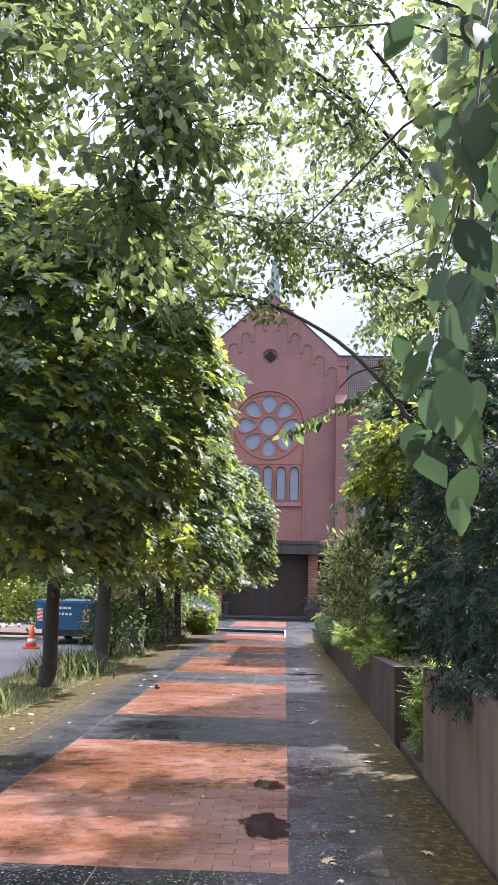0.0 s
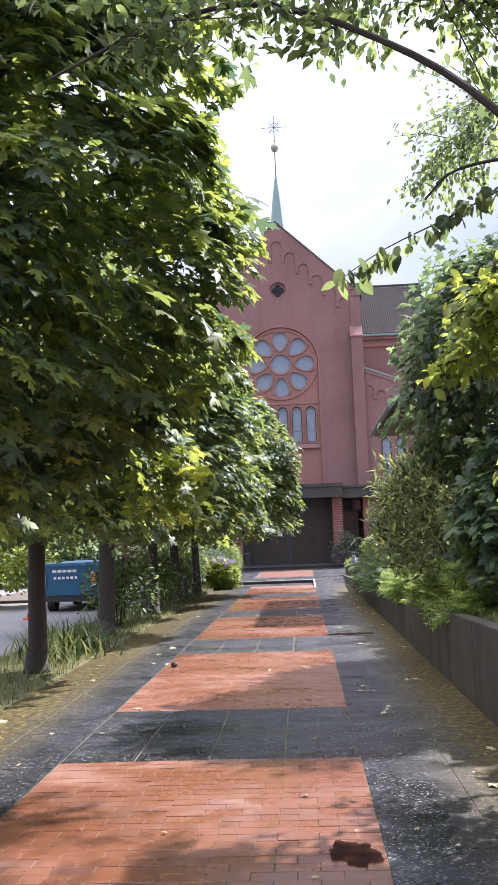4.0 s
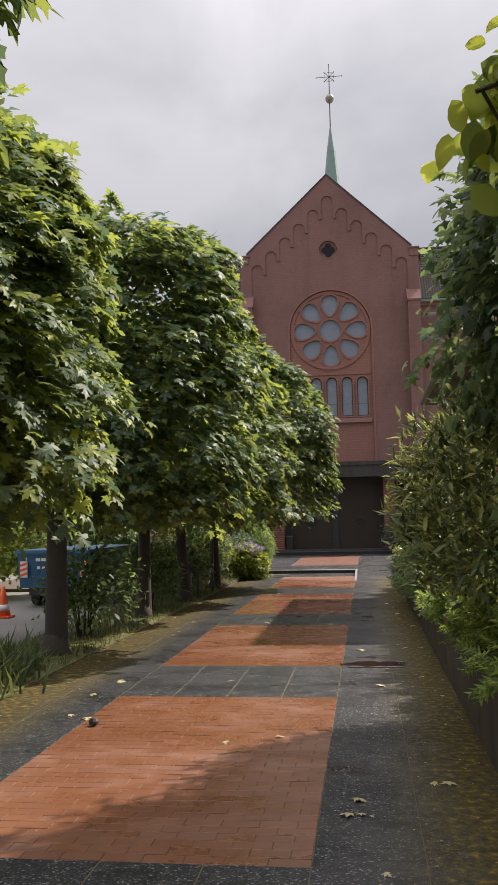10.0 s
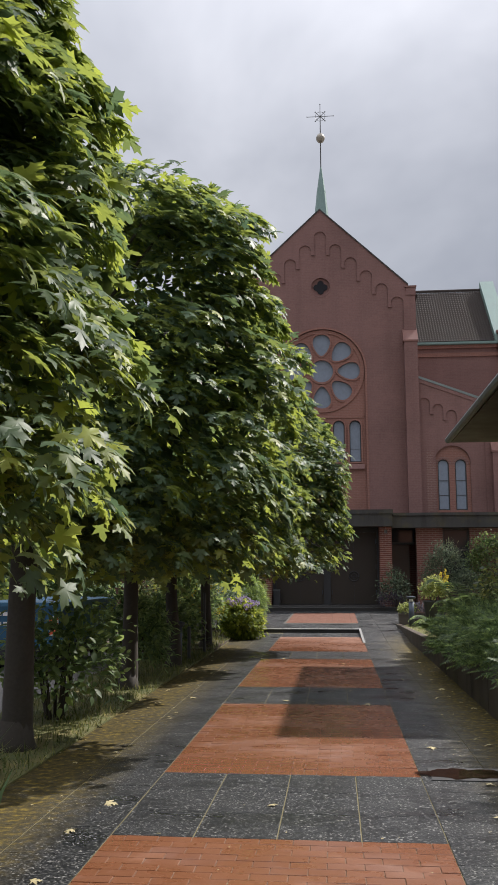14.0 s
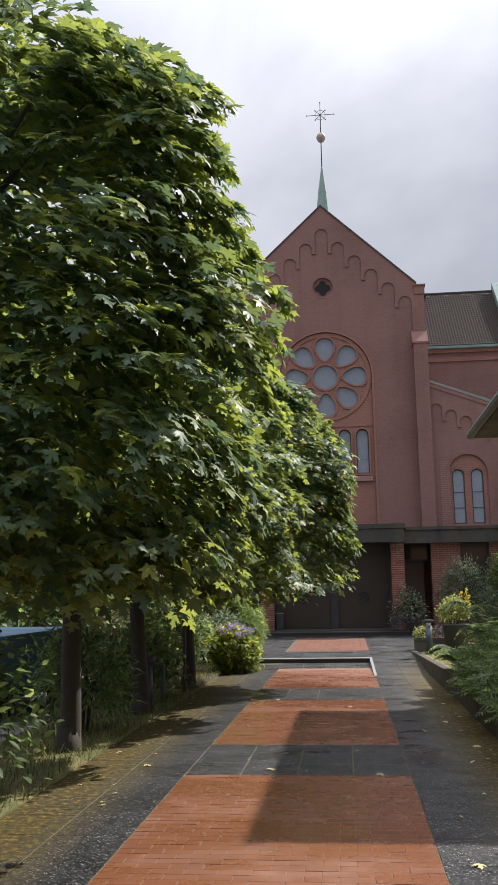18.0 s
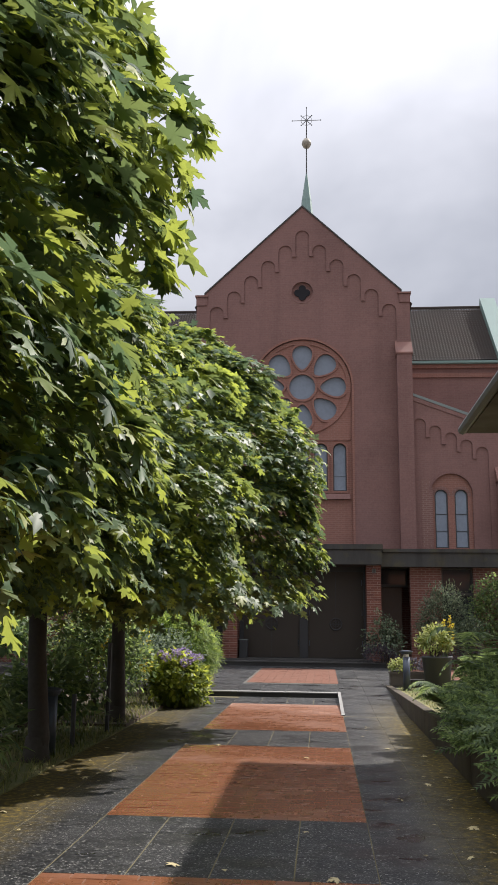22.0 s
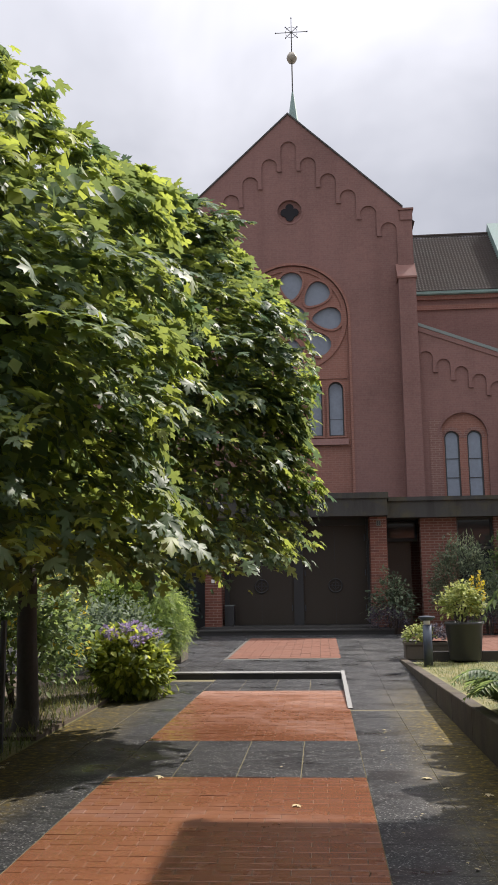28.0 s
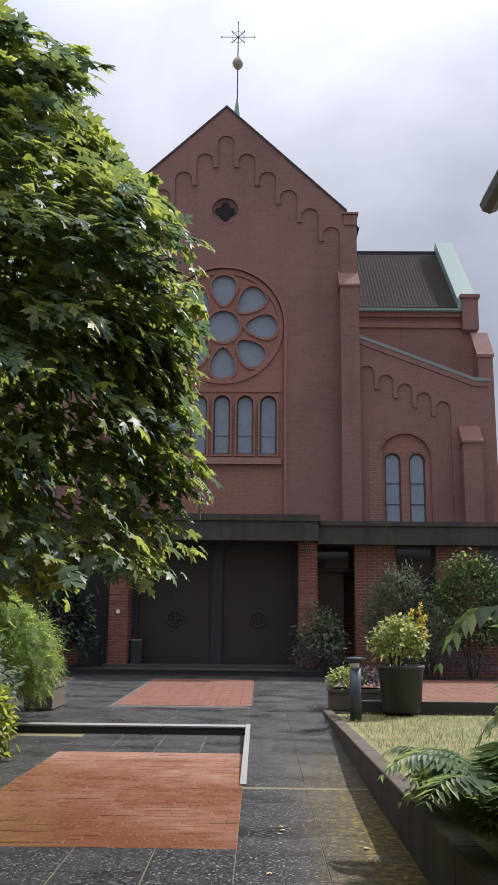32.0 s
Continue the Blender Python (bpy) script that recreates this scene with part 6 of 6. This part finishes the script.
far_house(-24, 52, 11, 9, 5.6, 4.5, "red brick house across the car park")
far_house(-38, 40, 9, 8, 5.4, 4.0, "red brick house across the car park")
shrub(131, "hedge", "dense green hedge behind the car park", -13.5, 38.0, 0.0, (6.0, 1.8, 1.5), 1500, 8, 0.2, BROAD_SHAPE, FERN, "hedge", 0.2, stems=4)
shrub(132, "hedge", "dense green hedge behind the car park", -12.5, 30.5, 0.0, (2.0, 5.0, 1.4), 1100, 8, 0.2, BROAD_SHAPE, FERN, "hedge", 0.2, stems=4)
shrub(133, "hedge", "dense green hedge behind the parking area", -8.4, 25.4, 0.0, (2.2, 1.6, 1.3), 1000, 8, 0.13, BROAD_SHAPE, LIME, "hedge", 0.2, stems=4)
shrub(134, "far_tree", "green tree beyond the church", 13.5, 58.0, 0.0, (3.2, 3.0, 4.0), 700, 9, 0.3, BROAD_SHAPE, FERN, "tree", 0.35, stems=4)
shrub(135, "far_tree", "green tree beyond the car park", -17.0, 47.0, 0.0, (4.0, 3.0, 3.8), 700, 9, 0.3, BROAD_SHAPE, FERN, "tree", 0.35, stems=4)
shrub(136, "back_bush", "dense dark bushes behind the long bed", 5.6, 12.5, 0.5, (1.8, 3.5, 2.2), 900, 9, 0.18, BROAD_SHAPE, RHODO, spread=0.2)
shrub(137, "back_bush", "dense dark bushes behind the raised bed", 5.2, 4.0, 0.8, (1.6, 4.0, 2.4), 900, 9, 0.18, BROAD_SHAPE, RHODO, spread=0.2)
shrub(138, "back_bush", "leafy bushes before the brick house", 4.3, 18.6, 0.45, (1.2, 1.5, 0.8), 500, 9, 0.14, BROAD_SHAPE, FERN, spread=0.16)


# ---- paving pieces ----
def piece_mesh(name, w, d, h, mat, chamfer):
    """A slab or brick lying with its top at 0, its upper edges slightly broken."""
    c = chamfer
    v = [(-w / 2, -d / 2, -h), (w / 2, -d / 2, -h), (w / 2, d / 2, -h), (-w / 2, d / 2, -h), (-w / 2, -d / 2, -c), (w / 2, -d / 2, -c), (w / 2, d / 2, -c), (-w / 2, d / 2, -c),
         (-w / 2 + c, -d / 2 + c, 0), (w / 2 - c, -d / 2 + c, 0), (w / 2 - c, d / 2 - c, 0), (-w / 2 + c, d / 2 - c, 0)]
    f = [(8, 9, 10, 11), (4, 5, 9, 8), (5, 6, 10, 9), (6, 7, 11, 10), (7, 4, 8, 11), (0, 1, 5, 4), (1, 2, 6, 5), (2, 3, 7, 6), (3, 0, 4, 7)]
    me = bpy.data.meshes.new(name)
    me.from_pydata(v, [], f)
    smooth(me, False)
    me.materials.append(mat)
    return me


def lay(name, spots, w, d, h, mat, parent, most=300, chamfer=0.002, seed=1):
    """Pieces at (x, y, z, tilt): the first ones as objects on one mesh, the others joined."""
    rng = np.random.default_rng(seed)
    me = piece_mesh(name, w, d, h, mat, chamfer)
    base = np.array([v.co for v in me.vertices])
    quads = np.array([list(p.vertices) for p in me.polygons])
    off = parent.location
    V, n = [], 0
    for i, (x, y, z, tilt) in enumerate(spots):
        k = 0.3 if "slab" in name else 1.0
        dz, a, b, c = k * 0.0010 * rng.normal(), k * 0.0012 * rng.normal(), k * 0.0015 * rng.normal(), k * 0.005 * rng.normal()
        m = pose(x, y, z + dz, math.degrees(a + tilt), math.degrees(b), math.degrees(c))
        if i < most:
            ob = new(name, me)
            ob.parent = parent
            ob.matrix_local = Matrix.Translation(-off) @ m
        else:
            V.append(base @ np.array(m.to_3x3()).T + np.array(m.translation))
            n += 1
    if n:
        F = (quads[None] + (len(base) * np.arange(n))[:, None, None]).reshape(-1, 4)
        ob = hang(name + "_rest", mesh_np(name + "_rest", np.vstack(V), F), mat, parent)
        ob["kind"] = "stuff"


def bricks_in(x0, x1, y0, y1, z):
    rows_n, cols_n = round((y1 - y0) / 0.1035), 10
    rd, cw = (y1 - y0) / rows_n, (x1 - x0) / cols_n
    out = []
    for r in range(rows_n):
        sh = 0.5 * (r % 2)
        for c in range(cols_n):
            x = x0 + cw * (c + 0.5)
            if sh:
                x = x0 + cw * (c + 1.0)
                if c == cols_n - 1:
                    continue
            out.append((x, y0 + rd * (r + 0.5), z, 0.0))
    return out, cw, rd


def half_bricks(x0, x1, y0, y1, z):
    rows_n = round((y1 - y0) / 0.1035)
    rd, cw = (y1 - y0) / rows_n, (x1 - x0) / 10
    return [(xx, y0 + rd * (r + 0.5), z, 0.0) for r in range(1, rows_n, 2) for xx in (x0 + cw * 0.25, x1 - cw * 0.25)], cw / 2, rd


ALL = PANELS + [(-1.3, 2.7)]
for k, (y0, y1) in enumerate(ALL):
    p = thing("brick_panel", "panel of red clinker pavers, damp in patches", "pavement", (PATH_L, y0, 0), "brick panels of the path", "structure")
    part("joint_sand", a_box(PATH_L + 0.004, PATH_R - 0.004, y0 + 0.004, y1 - 0.004, -0.04, -0.0042), BRICK_SAND, p)
    spots, cw, rd = bricks_in(PATH_L, PATH_R, y0, y1, 0.0)
    lay("brick", spots, cw - 0.005, rd - 0.0035, 0.05, PAVER, p, 300 if k < 5 else 0, seed=200 + k)
    spots, cw, rd = half_bricks(PATH_L, PATH_R, y0, y1, 0.0)
    lay("half_brick", spots, cw - 0.0045, rd - 0.0045, 0.05, PAVER, p, 0, seed=210 + k)
for x0, x1, y0, y1 in ((-1.19, 0.98, 35.45, 41.1), (-4.9, -3.0, 38.2, 41.2), (2.9, 11.0, 35.6, 41.6)):
    p = thing("brick_panel", "panel of pale red clinker pavers on the forecourt", "pavement", (x0, y0, lane_z(y0)), "brick panels of the forecourt", "structure")
    n = round((x1 - x0) / 0.205)
    rn = round((y1 - y0) / 0.1035)
    cw, rd = (x1 - x0) / n, (y1 - y0) / rn
    lay("brick", [(x0 + cw * (c + 0.5), y0 + rd * (r + 0.5), lane_z(y0 + rd * (r + 0.5)) + 0.002, COURT_TILT) for r in range(rn) for c in range(n)], cw - 0.004, rd - 0.004, 0.05, PALE_PAVER, p, 0, seed=220)

# slabs of the lanes and between the panels
slabs = thing("slab_paving", "dark exposed-aggregate concrete slabs, damp and mossy at the edges", "pavement", (0, 0, 0), kind="structure")
SL = 0.55
spots = []
for x0, x1 in ((LANE_L, PATH_L), (PATH_R, LANE_R)):
    w = (x1 - x0) / 2
    y = -5.5
    while y < 42.2:
        if not (x0 < 0 and y > 32.4):
            yc = y + SL / 2
            z = lane_z(yc) if x0 > 0 else 0.0
            tilt = 0.0 if x0 < 0 or yc < RAMP0 else (math.atan(KERB_Z / (RAMP1 - RAMP0)) if yc < RAMP1 else COURT_TILT)
            for c in range(2):
                spots.append((x0 + w * (c + 0.5), yc, z, tilt))
        y += SL
order = sorted(spots, key=lambda s: abs(s[1] - 12))
lay("slab", order, (LANE_R - PATH_R) / 2 - 0.005, SL - 0.003, 0.06, SLAB, slabs, 220, 0.0015, 230)
gaps = [(-5.5, -1.3), (2.7, 4.4), (8.39, 10.18), (14.14, 15.87), (19.68, 21.32), (25.44, 27.09), (31.2, 32.79)]
for k, (y0, y1) in enumerate(gaps):
    n = max(2, round((y1 - y0) / 0.56))
    d = (y1 - y0) / n
    w = (PATH_R - PATH_L) / 4
    spots = [(PATH_L + w * (c + 0.5), y0 + d * (r + 0.5), 0.0, 0.0) for r in range(n) for c in range(4)]
    lay("cross_slab", spots, w - 0.009, d - 0.003, 0.06, SLAB, slabs, 20, 0.0015, 240 + k)
spots = []
y = 33.03
while y < 42.2:
    x = PATH_R - 0.548 * 18
    while x < PATH_R - 0.1:
        inside = PATH_L - 0.25 < x + 0.27 < 1.2 and 35.3 < y + 0.27 < 41.2 or -5.0 < x + 0.27 < -2.85 and 38.1 < y + 0.27 < 41.3
        if not inside:
            spots.append((x + 0.27, y + 0.27, lane_z(y + 0.27), COURT_TILT))
        x += 0.548
    x = 2.3
    while x < 11.5:
        if not (2.75 < x < 11.2 and 35.3 < y + 0.27 < 41.6) and y > 34.5:
            spots.append((x, y + 0.27, lane_z(y + 0.27), COURT_TILT))
        x += 0.548
    y += 0.548
lay("forecourt_slab", spots, 0.544, 0.544, 0.06, SLAB, slabs, 0, 0.001, 232)

# dark plate added under a puddle, puddles, stone and litter
tagged(part("drain_cover", a_box(1.02, 1.62, 15.75, 16.2, -0.05, 0.008, 0.004), IRON), "dark flat plate added in the slabs under the puddle", "drain cover")
rng = np.random.default_rng(240)


def puddle(x, y, rx, ry, z):
    p1, p2, p3 = 6.28 * rng.random(3)
    edge = lambda a: 0.84 + 0.13 * math.sin(2 * a + p1) + 0.09 * math.sin(5 * a + p2) + 0.06 * math.sin(9 * a + p3) + 0.03 * math.sin(17 * a + p1)  # noqa: E731
    pts = [(x + rx * math.cos(a) * edge(a), y + ry * math.sin(a) * edge(a)) for a in np.linspace(0, 2 * math.pi, 97)[:-1]]
    bm = bmesh.new()
    bm.faces.new([bm.verts.new((a, b, z)) for a, b in pts])
    tagged(part("puddle", bm, PUDDLE), "shallow rain puddle on the paving", "puddle")


puddle(0.80, 5.34, 0.2, 0.32, 0.006)
puddle(0.80, 6.55, 0.13, 0.2, 0.006)
puddle(1.30, 15.98, 0.36, 0.24, 0.011)
stone = tagged(part("stone", lathe([(0.02, 0), (0.038, 0.012), (0.042, 0.032), (0.026, 0.055), (0.01, 0.06)], (-0.98, 12.95, 0.004), 9), SLATE), "small dark stone lying on the paving", "stone")
n = 620
P = np.stack([LANE_L + (LANE_R - LANE_L) * rng.random(n), 1 + 27 * rng.random(n), np.full(n, 0.012)], 1)
side = rng.random(n) < 0.75
P[side, 0] = np.where(rng.random(side.sum()) < 0.6, 1.1 + 0.9 * rng.random(side.sum()), LANE_L + 0.9 * rng.random(side.sum()))
D = np.stack([rng.normal(size=n), rng.normal(size=n), 0.05 * rng.normal(size=n)], 1)
U = np.tile(np.array((0.0, 0.0, 1.0)), (n, 1)) + rng.normal(size=(n, 3)) * 0.15
tagged(hang("leaf_litter", leaf_mesh("leaf_litter", MAPLE_SHAPE, P, D, U, 0.012 + 0.075 * rng.random(n) ** 6), LITTER), "pale fallen leaves scattered on the path", "leaves", kind="stuff")

# bricks of the two porch piers
for x0, x1 in PIERS:
    p = thing("pier_facing", "red clinker facing of a porch pier", "pier", (x0, 43.3, 0.31), kind="structure")
    spots = []
    for r in range(40):
        z = 0.31 + 0.0767 * (r + 0.5)
        xs = [(x0 + 0.12, 0.232), (x0 + 0.36, 0.232)] if r % 2 else [(x0 + 0.06, 0.112), (x0 + 0.24, 0.232), (x0 + 0.42, 0.112)]
        for x, w in xs:
            spots.append((x, z, w))
    shared = {}
    for i, (x, z, w) in enumerate(spots):
        if w not in shared:
            shared[w] = brick_mesh(w, 0.1, 0.066)
            shared[w].materials.append(CLINKER)
        ob = new("brick", shared[w])
        ob.parent = p
        ob.location = Vector((x, 43.35 + 0.002 * ((i * 7) % 3), z)) - p.location
